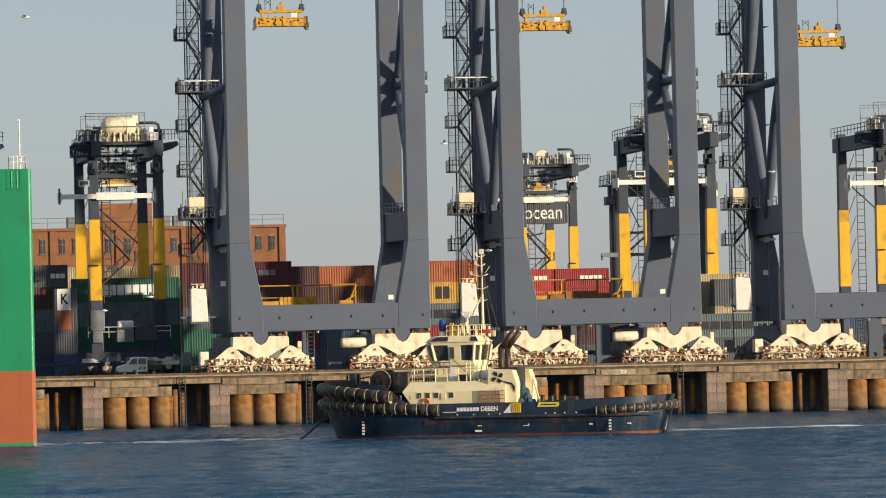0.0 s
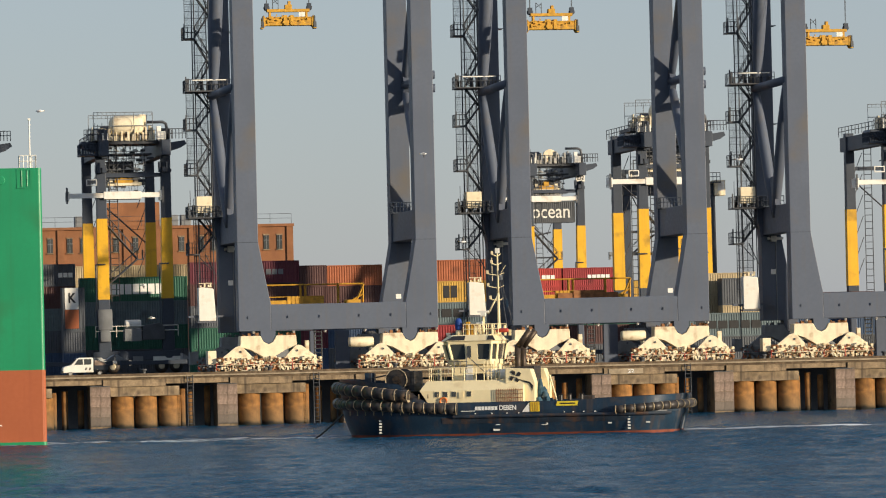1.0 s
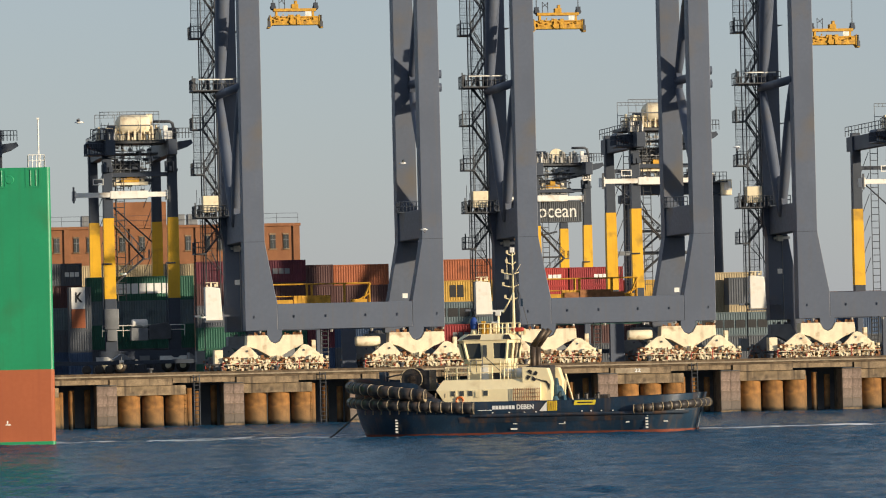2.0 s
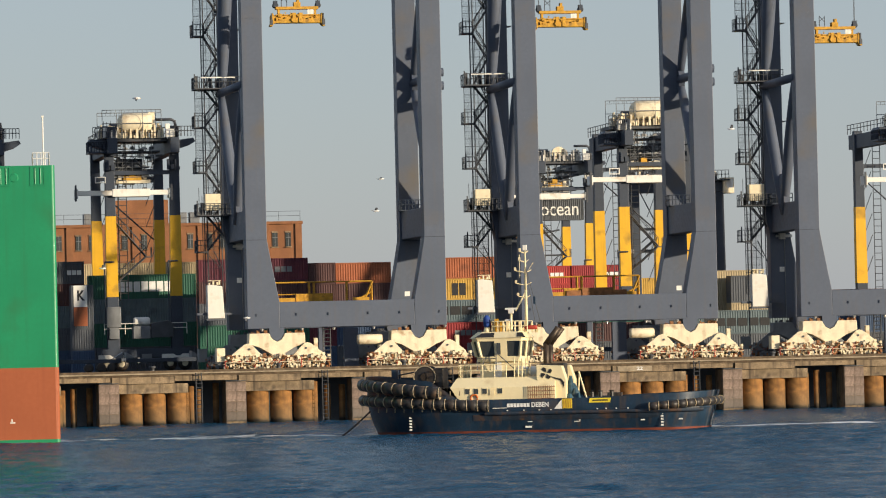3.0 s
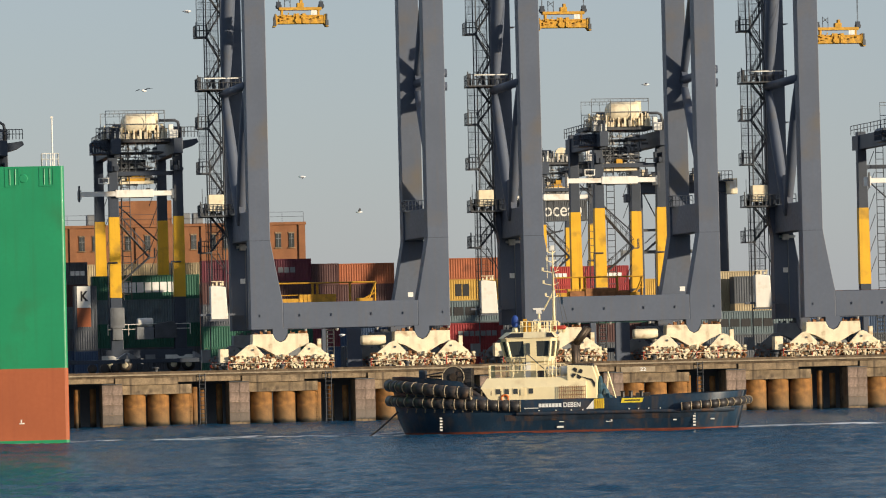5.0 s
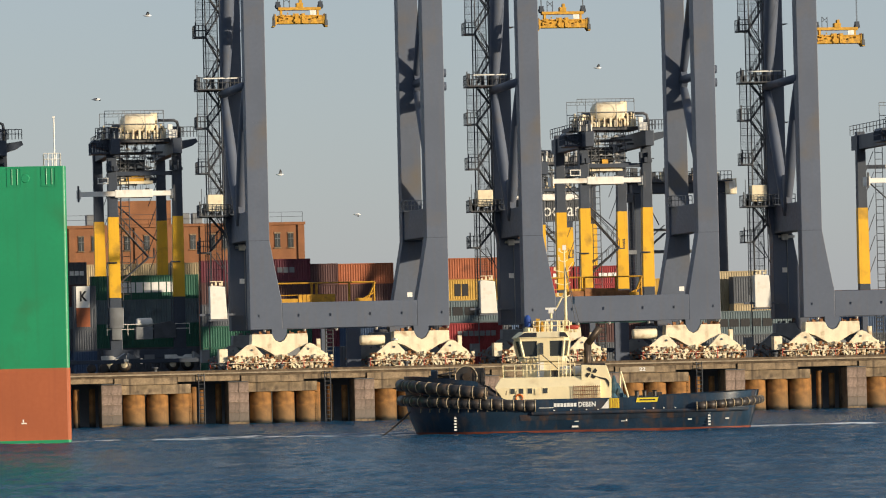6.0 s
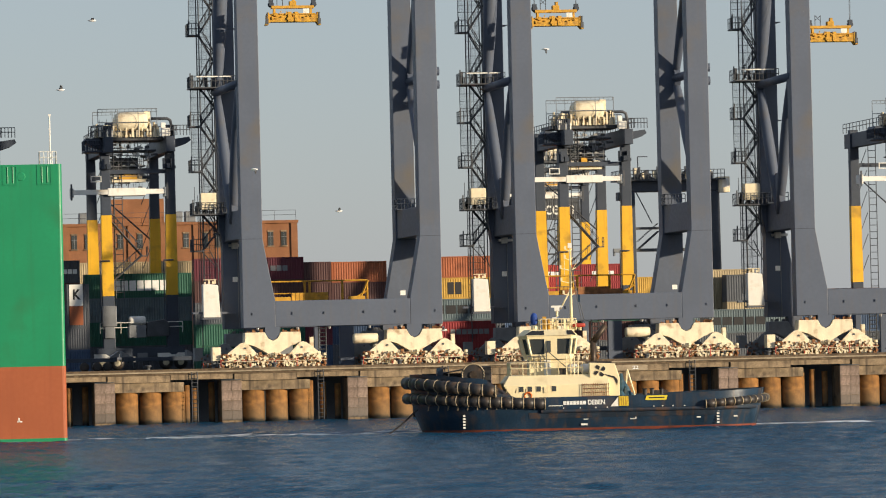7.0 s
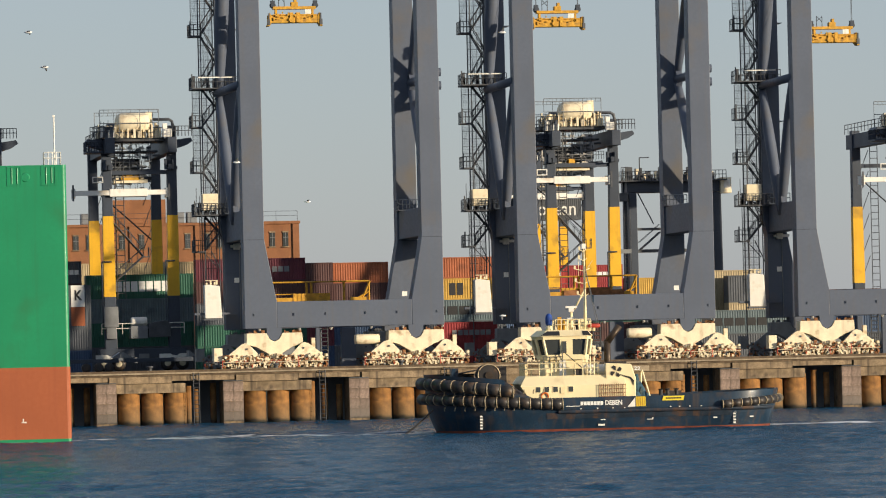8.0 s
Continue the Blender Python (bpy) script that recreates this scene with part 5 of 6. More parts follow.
    rail = Shape().rail([(-6.1, -3.5, 4.3), (-0.5, -3.5, 4.3)], 1.0, 0.045, 0.9).rail([(-6.1, -3.5, 4.3), (-6.1, 3.5, 4.3), (-0.5, 3.5, 4.3)], 1.0, 0.045, 0.9)
    part("upper_deck_rail", rail, "tug_cream", house, "cream pipe railing")
    # wheelhouse
    trunk = part("wheelhouse_trunk", Shape().box(-4.75, -1.35, -2.0, 2.0, 4.3, 5.75), "tug_cream", t, bevel=0.05)
    part("door", Shape().box(-3.6, -3.05, -2.05, -2.0, 4.4, 5.7), "white", trunk)
    outline_low = [(-5.0, -1.7), (-4.55, -2.3), (-1.6, -2.3), (-1.25, -1.8), (-1.25, 1.8), (-1.6, 2.3), (-4.55, 2.3), (-5.0, 1.7)]
    outline_top = [(-5.4, -1.9), (-4.9, -2.6), (-1.4, -2.6), (-1.0, -2.0), (-1.0, 2.0), (-1.4, 2.6), (-4.9, 2.6), (-5.4, 1.9)]

    def ring_at(k):
        return [(a[0] + (b[0] - a[0]) * k, a[1] + (b[1] - a[1]) * k) for a, b in zip(outline_low, outline_top)]

    def loft(lo, z0, hi, z1):
        return Shape().add([(*p, z0) for p in lo] + [(*p, z1) for p in hi], [(i, (i + 1) % 8, 8 + (i + 1) % 8, 8 + i) for i in range(8)] + [tuple(range(8))[::-1], tuple(range(8, 16))])

    wh = part("wheelhouse", loft(ring_at(0), 5.65, ring_at(0.18), 6.05), "tug_cream", t, "cream wheelhouse with large raked windows", bevel=0.03)
    wh.location = trunk.location = (0.15, 0, -0.12)
    part("window_header", loft(ring_at(0.88), 7.25, ring_at(1.0), 7.5), "tug_cream", wh)
    roof_in = [(-3 + (x + 3) * 0.82, y * 0.78) for x, y in outline_top]
    part("roof", loft([(-3 + (x + 3) * 1.06, y * 1.04) for x, y in outline_top], 7.5, roof_in, 7.98), "tug_cream", wh, "cream roof with sloping edges")
    k0, k1 = ring_at(0.18), ring_at(0.88)
    for i in range(8):
        a, b, c, d = Vector((*k0[i], 6.05)), Vector((*k0[(i + 1) % 8], 6.05)), Vector((*k1[(i + 1) % 8], 7.25)), Vector((*k1[i], 7.25))
        pil = part("window_pillar", Shape().tube(a, d, 0.13, n=6), "tug_cream", wh)
        mid = (a + b + c + d) / 4
        ins = lambda v, s=0.985: Vector((mid.x + (v.x - mid.x) * s, mid.y + (v.y - mid.y) * s, v.z))
        q = [Vector((-3 + (v.x + 3) * 0.97, v.y * 0.97, v.z)) for v in (a, b, c, d)]
        pane = Shape().add(q + [Vector((-3 + (v.x + 3) * 0.99, v.y * 0.99, v.z)) for v in q], [(3, 2, 1, 0), (4, 5, 6, 7), (0, 1, 5, 4), (2, 3, 7, 6), (1, 2, 6, 5), (3, 0, 4, 7)])
        part("pane", pane, "glass", wh, "dark reflecting window pane")
    # solid wall panels between the panes of the near and far sides
    for s in (-1, 1):
        part("side_panel", Shape().add([(-3.55, s * 2.36, 6.0), (-2.55, s * 2.36, 6.0), (-2.55, s * 2.58, 7.3), (-3.55, s * 2.58, 7.3), (-3.55, s * 2.2, 6.0), (-2.55, s * 2.2, 6.0), (-2.55, s * 2.4, 7.3), (-3.55, s * 2.4, 7.3)],
                                       [(0, 1, 2, 3), (7, 6, 5, 4), (0, 4, 5, 1), (2, 6, 7, 3), (1, 5, 6, 2), (3, 7, 4, 0)]), "tug_cream", wh)
        part("side_light", Shape().box(-3.35, -3.05, s * 2.62, s * 2.5, 6.2, 7.1), "glass", wh)
    for lo0, lo1, hi0, hi1 in ((-5.05, -3.55, -4.5, -3.55), (-1.75, -1.1, -1.75, -1.35)):
        q = [(lo0, -2.66, 7.57), (lo1, -2.66, 7.57), (hi1, -2.2, 7.9), (hi0, -2.2, 7.9)]
        part("roof_light", Shape().add(q + [(x, y + 0.06, z - 0.06) for x, y, z in q], [(0, 1, 2, 3), (7, 6, 5, 4), (0, 4, 5, 1), (1, 5, 6, 2), (2, 6, 7, 3), (3, 7, 4, 0)]), "text_dark", wh, "dark skylight pane in the roof edge")
    part("stair_rail", Shape().bar((-3.3, -2.7, 6.3), (-1.9, -2.9, 5.0), 0.05).bar((-3.4, -2.7, 5.3), (-3.4, -2.7, 6.3), 0.05).rail([(-4.9, -2.6, 5.0), (-3.4, -2.6, 5.0)], 0.9, 0.04, 0.5), "steel", wh)
    # wheelhouse top
    part("top_rail", Shape().rail([(-4.0, -1.7, 7.95), (-1.2, -1.7, 7.95)], 0.85, 0.045, 0.5).rail([(-4.0, 1.7, 7.95), (-1.2, 1.7, 7.95)], 0.85, 0.045, 0.5).rail([(-4.0, -1.7, 7.95), (-4.0, 1.7, 7.95)], 0.85, 0.045, 0.8), "tug_cream", t, "pipe rail round the wheelhouse top")
    mast = part("mast", Shape().tube((-1.75, 0, 7.9), (-1.75, 0, 11.2), 0.13, 0.1).tube((-1.75, 0, 11.2), (-1.75, 0, 14.4), 0.09, 0.05).tube((-2.6, 0, 9.6), (-1.75, 0, 11.1), 0.07), "tug_cream", t, "cream lattice signal mast with aerials", True)
    arms = Shape()
    for z, w in ((10.6, 0.55), (11.6, 0.7), (12.6, 0.75), (13.4, 0.4), (14.1, 0.35)):
        arms.bar((-1.75 - w, -0.3, z + 0.15), (-1.75, 0, z), 0.045).bar((-1.75, 0, z), (-1.75 + w * 0.6, 0.3, z + 0.2), 0.045)
        arms.box(-1.85 - w, -1.7 - w, -0.38, -0.22, z + 0.15, z + 0.42)
    arms.bar((-2.2, 0, 12.2), (-2.2, 0, 14.0), 0.03).bar((-1.5, 0, 12.8), (-1.1, 0, 13.4), 0.03)
    part("yard_arm", arms, "tug_cream", mast)
    part("masthead_light", Shape().box(-1.9, -1.6, -0.15, 0.15, 14.35, 14.75), "white", mast)
    part("rigging", Shape().tube((-1.75, 0, 13.2), (-0.6, 0.6, 8.2), 0.025).tube((-1.75, 0, 13.2), (-0.9, -0.8, 8.2), 0.025), "steel", mast)
    part("flag_block", Shape().box(-1.2, -1.02, 0.1, 0.25, 10.1, 10.7), "hull_blue", mast)
    rad = part("radar_post", Shape().tube((-2.9, -0.5, 7.9), (-2.9, -0.5, 9.7), 0.1), "tug_cream", t)
    part("radar_scanner", Shape().box(-3.35, -2.45, -0.6, -0.4, 9.7, 9.85).box(-3.1, -2.7, -0.65, -0.35, 9.4, 9.7), "white", rad)
    part("searchlight_plinth", Shape().lathe([(0.28, 7.9), (0.22, 8.35)], 12, (-4.75, -1.2, 0)), "tug_cream", t, "", True)
    part("covered_searchlight", Shape().lathe([(0.18, 8.36), (0.27, 8.5), (0.29, 8.9), (0.23, 9.15), (0.1, 9.3)], 14, (-4.75, -1.2, 0)), "blue_cover", t, "searchlight under a blue tarpaulin cover", True)
    part("orange_post", Shape().box(-4.1, -3.8, -1.6, -1.3, 7.95, 9.0).box(-3.7, -3.5, -1.5, -1.3, 7.95, 8.8), "yellow_dirty", t, "yellow-orange signal box")
    part("horn", Shape().lathe([(0.08, 0), (0.1, 0.35), (0.2, 0.5)], 10, (-3.3, -1.3, 8.85), "x"), "white", t)
    for ob in t.children:
        if ob.name.split(".")[0] in ("top_rail", "mast", "radar_post", "searchlight_plinth", "covered_searchlight", "orange_post", "horn"):
            ob.location = (0.65 if ob.name != "top_rail" else 0.35, 0, -0.12)
    fit, rng = Shape(), random.Random(31)
    for k in range(16):
        x, y = rng.uniform(-3.2, -0.4), rng.uniform(-1.5, 1.2)
        fit.box(x, x + rng.uniform(0.08, 0.3), y, y + 0.2, 7.75, 8.0 + rng.uniform(0.1, 0.7))
    tagged(part("deck_fitting", fit, "tug_cream", t, "cream vents, lamps and boxes on the roof"), kind="stuff")
    part("red_buoy", Shape().lathe([(0.1, -0.5), (0.17, -0.4), (0.17, 0.4), (0.1, 0.5)], 10, (-0.6, -1.4, 8.15), "x"), "red", t, "red float on the wheelhouse top", True)
    for x in (-1.75, -1.45, -1.15, -0.85):
        part("vent_post", Shape().tube((x, -3.45, 4.3), (x, -3.45, 5.75), 0.045), "tug_cream", t)
    part("life_raft", Shape().lathe([(0.3, -0.45), (0.38, -0.3), (0.38, 0.3), (0.3, 0.45)], 14, (-0.2, -3.0, 4.75), "x"), "white", t, "white life raft canister", True)
    part("life_raft", Shape().lathe([(0.3, -0.45), (0.38, -0.3), (0.38, 0.3), (0.3, 0.45)], 14, (-1.2, -3.0, 4.75), "x"), "white", t, "white life raft canister", True)
    part("deck_locker", Shape().box(-2.4, -1.7, -3.3, -2.7, 4.3, 4.85), "rubber", t)
    # funnel casing with its emblem
    fun = part("funnel_casing", Shape().prism([(0.0, 3.6), (0.0, 5.2), (2.0, 5.1), (2.35, 4.0), (2.3, 2.0), (0.0, 2.0)], -3.9, -2.4), "tug_cream", t, "cream funnel casing with a dark propeller emblem", bevel=0.05)
    part("far_casing", Shape().prism([(0.0, 3.6), (0.0, 5.2), (2.0, 5.1), (2.35, 4.0), (2.3, 2.0), (0.0, 2.0)], 2.4, 3.9), "tug_cream", t, bevel=0.05)
    em = Shape()
    for k in range(4):
        a = k * math.pi / 2 + 0.5
        em.prism([(0.8 + 0.5 * r * math.cos(a + da), 4.55 + 0.5 * r * math.sin(a + da)) for r, da in ((0.15, 0), (0.7, -0.55), (1.0, -0.1), (0.95, 0.35), (0.5, 0.4))], -3.94, -3.91)
    em.prism([(1.0, 4.35), (1.5, 4.1), (1.9, 3.95), (2.15, 3.4), (2.2, 3.8), (1.95, 4.1), (1.5, 4.2)], -3.94, -3.91)
    part("emblem", em, "text_dark", fun, "dark flower-like propeller emblem")
    for y, off in ((-0.9, 0.0), (0.9, 0.12)):
        e = Shape().tube((0.5 + off, y, 4.3), (0.5 + off, y, 6.9), 0.24, n=12).tube((0.5 + off, y, 6.8), (1.5 + off, y, 8.1), 0.24, n=12)
        part("exhaust_pipe", e, "exhaust", t, "sooty brown exhaust pipe bent aft", True)
    part("exhaust_trunk", Shape().box(0.0, 1.9, -1.5, 1.5, 4.0, 5.3), "rubber", t)
    # foredeck winch, bollards
    part("winch_drum", Shape().lathe([(0.85, -1.6), (0.85, -1.35), (0.45, -1.3), (0.45, 1.3), (0.85, 1.35), (0.85, 1.6)], 22, (-9.0, -0.6, 4.45), "y"), "rubber", t, "dark towing winch drum", True)
    part("winch_hub", Shape().lathe([(0.3, -0.12), (0.3, 0.0)], 14, (-9.0, -2.2, 4.45), "y"), "exhaust", t)
    part("winch_rim", Shape().sweep([(-9.0 + 0.86 * math.cos(math.pi * i / 12), -2.22, 4.45 + 0.86 * math.sin(math.pi * i / 12)) for i in range(25)], 0.05, 6), "band", t, "worn bright winch rim")
    part("winch_frame", Shape().box(-8.3, -7.6, -2.0, 1.4, 3.6, 5.1).box(-10.2, -8.0, -2.0, 1.4, 3.6, 4.0), "rubber", t)
    part("towing_post", Shape().box(-11.8, -11.3, 0.4, 0.9, 3.6, 5.05), "hull_blue", t)
    part("towing_post", Shape().box(-11.8, -11.3, -0.9, -0.4, 3.6, 5.05), "hull_blue", t, "dark towing staple on the foredeck")
    part("tow_line", Shape().tube((-11.4, -0.5, 4.6), (-9.4, -0.6, 4.95), 0.06), "rubber", t)
    # after deck
    cover = Shape()
    for x, y, z0, z1, r in ((2.55, -2.6, 1.7, 4.3, 0.3), (2.95, -2.7, 1.7, 3.3, 0.42), (3.3, -2.3, 1.7, 2.8, 0.36), (2.5, -3.2, 1.7, 2.9, 0.4), (2.75, -2.4, 2.6, 3.7, 0.36)):
        cover.lathe([(r * 0.9, z0), (r, z0 + 0.3 * (z1 - z0)), (r * 0.8, z0 + 0.75 * (z1 - z0)), (r * 0.35, z1)], 9, (x, y, 0))
    part("covered_machinery", cover, "teal_cover", t, "deck machinery under slack blue-green canvas")
    part("derrick_leg", Shape().tube((3.1, -1.6, 4.6), (3.7, -1.6, 2.4), 0.07).tube((3.1, -1.2, 4.6), (2.9, -1.2, 1.7), 0.07), "tug_cream", t, "cream derrick post")
    for x in (4.3, 4.9, 5.7):
        part("bollard", Shape().lathe([(0.16, 1.7), (0.16, 3.0), (0.22, 3.1)], 10, (x, -3.6 + (x - 4.3), 0)), "rubber", t)
    part("tow_hook", Shape().box(5.2, 6.3, -0.6, 0.6, 1.7, 2.9), "rubber", t)
    # marks on the hull side
    mark_bars("owner_mark", 7, 0.36, 1.8, "text_white", hull, pose(-1.27, -5.325, 2.12), (), "white painted owner's mark as bars")
    writing("ship_name", "DEBEN", 0.5, "text_white", hull, pose(0.41, -5.335, 2.12), 1.33, 0.016, "white painted ship name")
    part("hatched_panel", Shape().box(2.15, 2.9, -5.33, -5.29, 1.8, 2.55), "bright_yellow", hull, "yellow hatched panel")
    st = Shape()
    for k in range(5):
        st.prism([(2.18 + 0.14 * k, 1.82), (2.25 + 0.14 * k, 1.82), (2.3 + 0.14 * k, 2.53), (2.23 + 0.14 * k, 2.53)], -5.345, -5.33)
    part("hatching", st, "yellow_dirty", hull)
    part("white_wedge", Shape().prism([(1.5, 1.78), (2.1, 1.78), (2.1, 2.5)], -5.33, -5.29), "white", hull)
    part("yellow_notice", Shape().prism([(4.2, 2.2), (4.3, 2.55), (5.95, 2.55), (5.85, 2.2)], -5.33, -5.29), "bright_yellow", hull, "yellow notice board on the bulwark")
    part("notice_bar", Shape().box(4.5, 5.7, -5.345, -5.33, 2.33, 2.43), "text_dark", hull)
    marks = Shape()
    for k in range(5):
        for x, yo in ((-9.95, 0.0), (9.75, 0.0)):
            yy = -half_beam(x) * 0.955 - 0.12
            marks.box(x, x + 0.2, yy, yy + 0.08, 0.3 + 0.23 * k, 0.43 + 0.23 * k)
    part("draught_mark", marks, "white", hull, "white draught marks")
    lug = Shape()
    for x in (-2.2, -0.9, 0.3, 1.2, 4.8, 5.5, 6.3, 7.2):
        lug.box(x, x + 0.1, -5.36, -5.28, 1.68, 1.76)
    lug.box(-0.6, -0.25, -5.12, -5.05, 0.8, 0.86).box(3.0, 3.5, -5.12, -5.05, 0.75, 0.8).box(3.4, 3.5, -5.12, -5.05, 0.75, 0.95).box(-0.8, -0.3, -5.1, -5.0, 0.36, 0.5).box(8.2, 8.5, -5.12, -5.04, 0.75, 0.85).box(11.1, 11.4, -4.7, -4.5, 0.75, 0.85)
    part("hull_mark", lug, "white", hull, "small white hull marks")
    # mooring rope over the bow into the water
    rope = Shape()
    pts = [Vector((-13.4 - 2.6 * a - 0.7 * a * (1 - a), -1.8, 2.0 * (1 - a) ** 1.5 - 0.15)) for a in (i / 10 for i in range(11))]
    rope.sweep(pts, 0.08, 6)
    part("trailing_rope", rope, "rubber", t, "dark rope trailing from the bow into the water")
    return t


tug = build_tug()


# ---- green ship ----
def build_ship():
    s = thing("container_ship", "green cargo ship hull with red antifouling below", "ship")
    r = 0.3
    plan = [(-80, 0), (-r, 0)] + [(-r + r * math.sin(a), r - r * math.cos(a)) for a in (i * math.pi / 16 for i in range(1, 9))] + [(0, 30), (-80, 30)]
    hull = part("hull", Shape().prism(plan, 5.9, 21.8, "z"), "ship_green", s, "green painted hull side")
    part("antifouling", Shape().prism([(x if x < -1 else x + 0.02, y if y > 0 else -0.02) for x, y in plan], -2, 5.9, "z"), "ship_red", s, "red antifouling below the load line")
    part("waterline_band", Shape().prism([(x + (0.03 if x > -79 else 0), y - 0.04 if y < 29 else y) for x, y in plan], -0.5, 0.25, "z"), "ship_green", hull)
    for x in (-4.6, -1.9):
        fr = Shape().box(x - 0.05, x + 1.15, -0.035, 0.0, 21.62, 21.75).box(x - 0.05, x + 0.08, -0.035, 0.0, 20.3, 21.62).box(x + 1.02, x + 1.15, -0.035, 0.0, 20.3, 21.62).box(x - 0.05, x + 1.15, -0.05, 0.0, 20.2, 20.32)
        part("fairlead", fr, "ship_green", hull, "mooring opening frame in the bulwark")
        part("roller", Shape().tube((x + 0.35, 0.0, 20.35), (x + 0.35, 0.0, 21.6), 0.06).tube((x + 0.78, 0.0, 20.35), (x + 0.78, 0.0, 21.6), 0.06), "ship_green", hull)
    part("mooring_hole", Shape().lathe([(0.3, -0.05), (0.36, 0.0)], 16, (-3.2, 0, 20.85), "y"), "ship_green", hull)
    part("welded_seam", Shape().box(-80, -0.95, -0.012, 0.0, 20.1, 20.14).box(-80, -0.95, -0.012, 0.0, 11.0, 11.03), "ship_green", hull)
    part("stern_rail", Shape().rail([(-1.7, 0.3, 21.8), (-0.4, 0.3, 21.8), (-0.4, 2.5, 21.8)], 1.0, 0.05, 0.3).rail([(-1.7, 0.3, 21.8), (-1.7, 2.5, 21.8)], 1.0, 0.05, 0.4), "white", s, "white stern railing")
    part("flag_staff", Shape().tube((-0.85, 0.8, 21.8), (-0.85, 0.8, 25.6), 0.06), "white", s, "white pole on the stern")
    part("lamp", Shape().box(-0.95, -0.75, 0.7, 0.9, 25.6, 25.75), "white", s)
    mk = Shape().box(-3.9, -3.5, -0.03, -0.021, 1.55, 1.65).box(-3.8, -3.7, -0.03, -0.021, 1.55, 1.9)
    part("hull_mark", mk, "white", hull, "small white hull mark")
    return s


ship = build_ship()


# ---- vehicles ----
def build_van():
    v = thing("pickup_van", "small white crew-cab van with a dark load bed on the quay", "van")
    body = part("body", Shape().prism([(-2.75, 0.45), (-2.75, 1.0), (-2.55, 1.2), (-1.75, 1.4), (-1.0, 2.15), (-0.75, 2.28), (0.9, 2.28), (1.0, 2.15), (1.0, 0.45)], -0.95, 0.95), "white", v, "white cab body", bevel=0.08)
    part("load_bed", Shape().box(1.05, 2.8, -1.0, 1.0, 0.75, 0.9).box(1.05, 2.8, -1.0, -0.95, 0.9, 1.3).box(1.05, 2.8, 0.95, 1.0, 0.9, 1.3).box(2.75, 2.8, -0.95, 0.95, 0.9, 1.3), "car_dark", v, "open dark load bed")
    part("load", Shape().prism([(1.15, 0.9), (1.2, 1.9), (1.5, 1.95), (2.6, 1.4), (2.7, 0.9)], -0.8, 0.8), "panel", v, "pale load in the bed")
    part("frame_bar", Shape().bar((1.05, -0.95, 0.9), (1.05, -0.95, 2.3), 0.06).bar((1.05, -0.95, 2.3), (2.7, -0.95, 1.35), 0.05), "steel", v)
    for x0, x1, xt in ((-1.35, -0.3, -0.85), (-0.15, 0.75, -0.15)):
        part("window", Shape().prism([(x0, 1.42), (xt, 2.1), (x1, 2.1), (x1, 1.42)], -0.965, -0.955), "glass", body)
    part("windscreen", Shape().prism([(-1.78, 1.44), (-1.08, 2.13), (-1.03, 2.1), (-1.7, 1.42)], -0.85, 0.85), "glass", body)
    part("headlight", Shape().box(-2.77, -2.6, -0.85, -0.5, 0.85, 1.05), "silver", body)
    part("bumper", Shape().box(-2.85, -2.7, -0.95, 0.95, 0.4, 0.68), "rubber", v)
    part("hatch_mark", Shape().prism([(-0.1, 0.75), (0.1, 0.75), (0.25, 1.05), (0.05, 1.05)], -0.97, -0.955).prism([(0.4, 0.75), (0.6, 0.75), (0.75, 1.05), (0.55, 1.05)], -0.97, -0.955), "rubber", body)
    wheels = []
    for x in (-1.85, 1.75):
        for y in (-0.95, 0.73):
            w = part("wheel", Shape().lathe([(0.2, 0.0), (0.33, 0.02), (0.35, 0.11), (0.33, 0.2), (0.2, 0.22)], 18, (0, 0, 0), "y"), "rubber", v, "", True)
            w.location = (x, y, 0.35)
            part("rim", Shape().lathe([(0.19, -0.015), (0.17, 0.235)], 12, (0, 0, 0), "y"), "silver", w)
            wheels.append(w)
    return v, wheels


van, van_wheels = build_van()
van.scale = (0.8, 0.8, 0.8)


def build_trailer(x, y):
    t = thing("yard_trailer", "dark steel skeletal yard trailer", "trailer", "yard trailers", at=pose(x, y, 5.0))
    part("chassis", Shape().box(-6, 6, -1.1, -0.8, 1.0, 1.4).box(-6, 6, 0.8, 1.1, 1.0, 1.4).box(-6, -5.6, -1.2, 1.2, 1.0, 1.5).box(5.6, 6, -1.2, 1.2, 1.0, 1.5).box(-1, 1, -1.2, 1.2, 1.0, 1.45), "navy", t, bevel=0.03)
    for e in (-1, 1):
        part("corner_guide", Shape().prism([(e * 5.2, 1.45), (e * 6.2, 2.1), (e * 6.2, 1.45)], -1.2, 1.2), "mesh", t)
    for wx in (2.6, 3.9, 5.0):
        part("wheel", Shape().lathe([(0.3, 0), (0.5, 0.05), (0.5, 0.45), (0.3, 0.5)], 14, (wx, -1.15, 0.5), "y"), "rubber", t)


for tx, ty in ((-20.5, 40), (-33.0, 42), (-13.0, 46), (24.0, 38), (52.0, 40)):
    build_trailer(tx, ty)


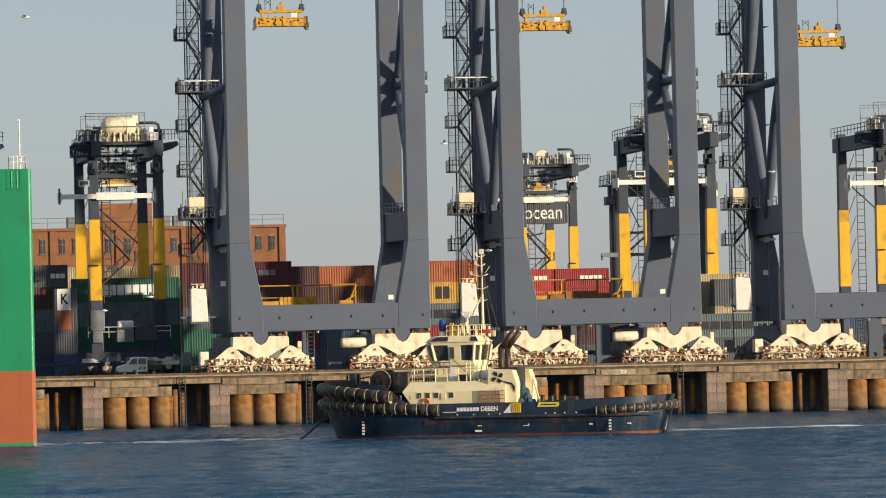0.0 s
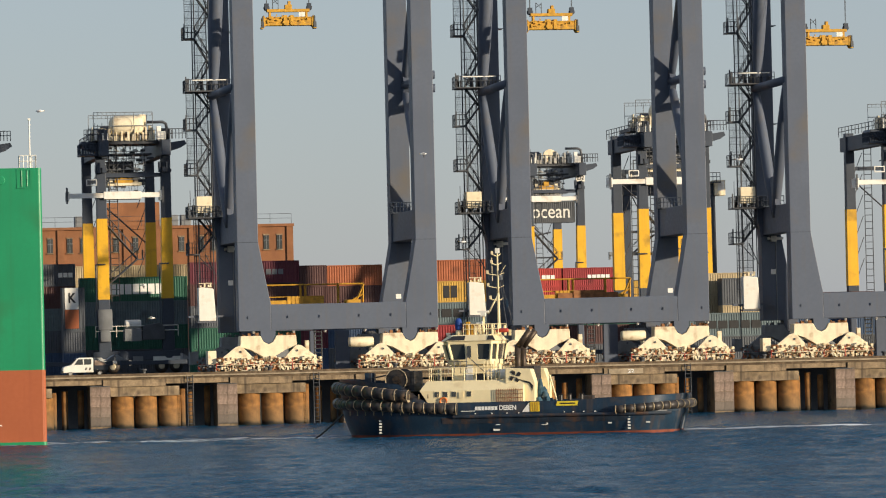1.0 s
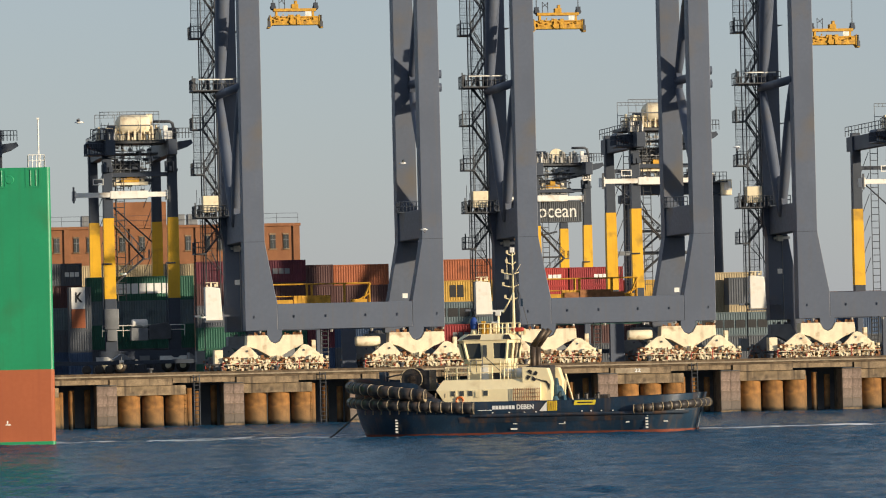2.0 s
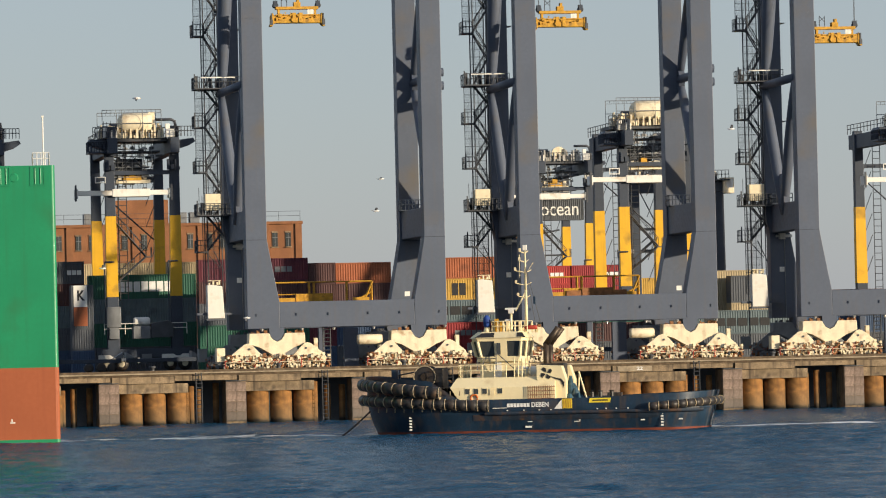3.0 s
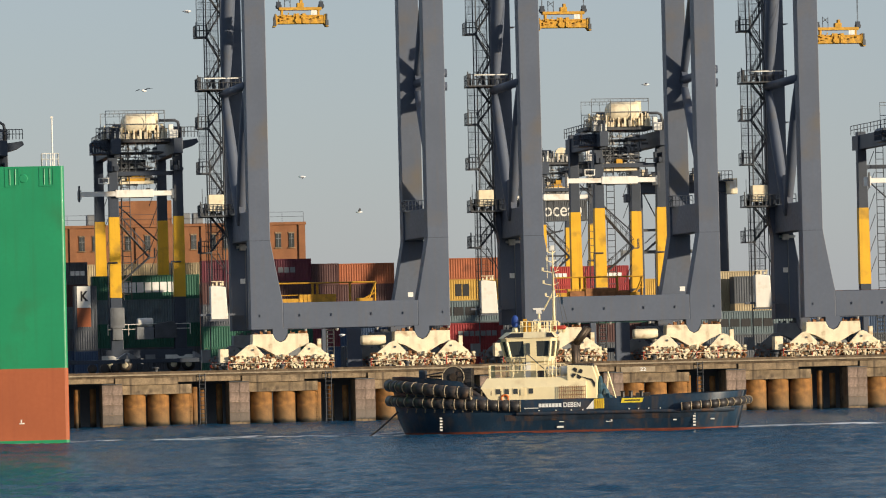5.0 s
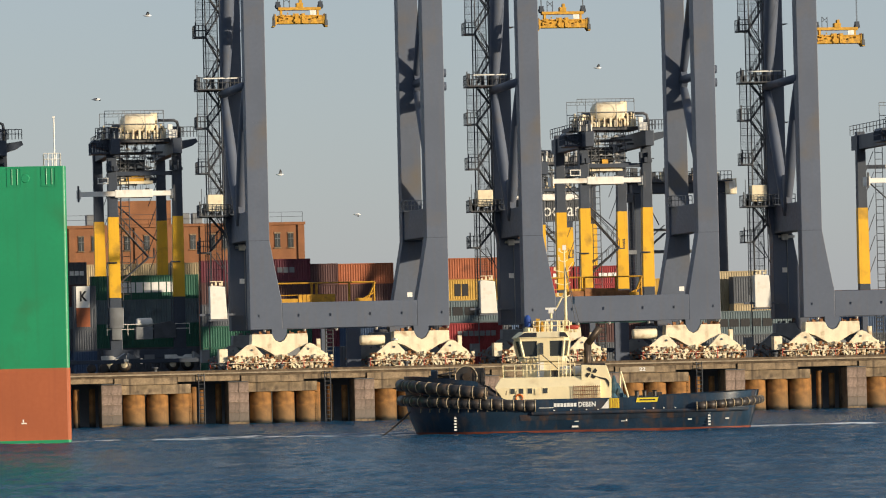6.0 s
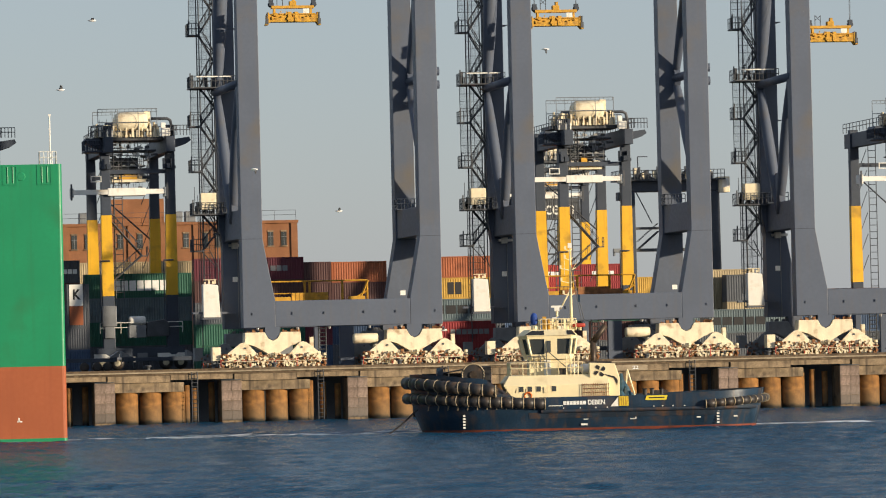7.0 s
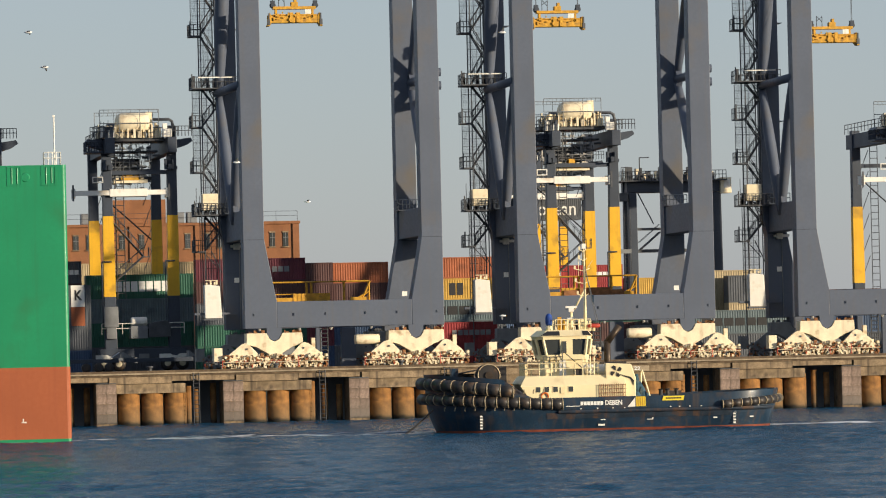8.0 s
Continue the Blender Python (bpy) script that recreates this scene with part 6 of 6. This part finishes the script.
# ---- gulls ----
def build_gull(label):
    g = thing("gull", label, "bird", "flying gulls")
    part("body", Shape().lathe([(0.02, -0.3), (0.09, -0.12), (0.1, 0.05), (0.06, 0.2), (0.03, 0.27)], 10, (0, 0, 0), "x"), "gull", g, "", True)
    wings = []
    for s in (-1, 1):
        w = part("wing", Shape().add([(-0.14, 0, 0), (0.12, 0, 0), (0.02, s * 0.38, 0.12), (-0.16, s * 0.38, 0.12), (-0.02, s * 0.75, 0.05), (-0.1, s * 0.75, 0.05), (-0.02, s * 0.2, 0.03)] + [(-0.02, s * 0.3, 0.09)],
                                     [(0, 1, 2, 3), (3, 2, 4, 5), (0, 3, 7, 6), (1, 6, 7, 2), (0, 6, 1), (3, 5, 7), (2, 7, 4), (5, 4, 7)]), "gull_grey", g, "long grey wing")
        wings.append((w, s))
    part("beak", Shape().lathe([(0.025, 0.27), (0.005, 0.34)], 6, (0, 0, 0), "x"), "yellow", g)
    return g, wings


gulls = [build_gull(lab) for lab in ["white gull gliding over the harbour"] * 7]


# ---- what moves ----
def motions():
    # the tug drifts stern first and slowly swings its bow towards the viewer: place of the name's first letter, and heading
    rows = []
    for t, x, y, swing in ((0.0, -12.17, -87.19, -13.0), (0.5, -11.74, -87.26, -12.4), (1.0, -11.36, -87.32, -11.2), (1.5, -10.97, -87.39, -10.2), (3.0, -9.58, -87.62, -7.6),
                           (3.5, -9.05, -87.71, -6.8), (4.0, -8.53, -87.80, -6.1), (4.5, -7.99, -87.89, -5.3), (6.0, -6.20, -88.19, -1.8), (6.5, -5.60, -88.29, -0.4),
                           (7.0, -4.95, -88.40, 1.4), (7.5, -4.34, -88.50, 3.0), (8.0, -3.75, -88.60, 4.0)):
        turn = pose(0, 0, 0, 0, 0, -9.5 + swing)
        o = Vector((x, y, 0)) - turn @ Vector((-2.1, -5.3, 0))
        rows.append((t, pose(o.x, o.y, 0.0, 0, 0, -9.5 + swing)))
    walk(tug, rows)
    walk(ship, [(t, pose(x, -76.9 - (x + 43.1) * 0.167, 0, 0, 0, -3.5)) for t, x in ((0.0, -43.98), (1.5, -43.70), (3.0, -43.43), (4.5, -43.09), (6.0, -42.76), (8.0, -42.35))])
    walk(moving_gantry, [(t, pose(x + 3.6, 75, 5.0)) for t, x in ((0.0, 38.7), (1.5, 36.3), (3.0, 33.85), (4.0, 32.2), (6.0, 29.03), (7.0, 27.42), (8.0, 25.8))])
    walk(van, [(0.0, pose(-26.3, 14, 5.02)), (1.0, pose(-32.4, 14, 5.02)), (1.5, pose(-36.4, 14, 5.02)), (4.5, pose(-55, 14, 5.02)), (8.0, pose(-75, 14, 5.02))])
    for w in van_wheels:
        turns, rows = 6.2 / 0.35, []
        for k in range(0, 161):
            rows.append((k * 0.05, pose(*w.location, 0, -math.degrees(turns * k * 0.05), 0)))
        walk(w, rows)
    # gulls: way points, depth of the wing beat, phase
    for (g, wings), (way, beat, ph) in zip(gulls, (
            (((0, -47.2, -113.8, 31.0), (1.5, -46.1, -114.0, 23.1), (4, -38.6, -115.2, 25.8), (6.5, -45.0, -114.1, 24.8), (7, -45.7, -114.0, 25.5), (8, -46.9, -113.8, 27.2)), 15, 0),
            (((0, -6.3, -69.9, 14.8), (1, -9.0, -69.5, 15.5), (3.5, -18.5, -67.9, 18.9), (4.5, -21.6, -67.4, 20.6), (6.5, -25.2, -66.8, 21.3), (8, -27.5, -66.4, 22.2)), 25, 0.6),
            (((0, -32.5, -55.4, 11.8), (0.5, -32.9, -55.3, 12.2), (1.5, -34.8, -55.0, 13.3), (4, -39.5, -54.2, 14.4), (6, -43.6, -53.5, 16.4), (8, -49.2, -52.6, 18.9)), 30, 0.3),
            (((0, -35.8, -49.8, 10.8), (0.5, -34.3, -50.0, 10.1), (1.5, -30.6, -50.6, 10.0), (4, -21.7, -52.1, 9.0), (6, -13.2, -53.6, 7.6), (8, -3.7, -55.1, 9.3)), 30, 0.9),
            (((0, -6.3, -49.6, 24.5), (1, -8.7, -49.2, 23.6), (2.5, -12.1, -48.7, 22.2), (4.5, -15.1, -48.2, 18.9), (6.5, -15.6, -48.1, 18.4), (8, -19.1, -47.5, 19.5)), 20, 0.2),
            (((0, 16.6, -73.7, 20.7), (1, 13.4, -73.2, 21.7), (3, 12.1, -73.0, 24.0), (4.5, 7.0, -72.2, 27.0), (6, 1.3, -71.2, 29.3), (8, -5.9, -70.0, 32.3)), 25, 0.5),
            (((0, -20.3, -118.3, 33.0), (2, -25.1, -117.5, 32.3), (5, -37.3, -115.4, 31.0), (6.5, -41.5, -114.7, 30.6), (8, -48.0, -113.6, 29.7)), 15, 0.8))):
        out = []
        for k, (t, *p) in enumerate(way):
            a, b = Vector(way[max(k - 1, 0)][1:]), Vector(way[min(k + 1, len(way) - 1)][1:])
            out.append((t, pose(*p, 8 * math.sin(t + ph), 0, math.degrees(math.atan2((b - a).y, (b - a).x)))))
        walk(g, out)
        for w, s in wings:
            walk(w, [(k * 0.1, pose(0, 0, 0, s * beat * math.sin(2 * math.pi * (k * 0.1 * 2.6 + ph)), 0, 0)) for k in range(81)])


motions()
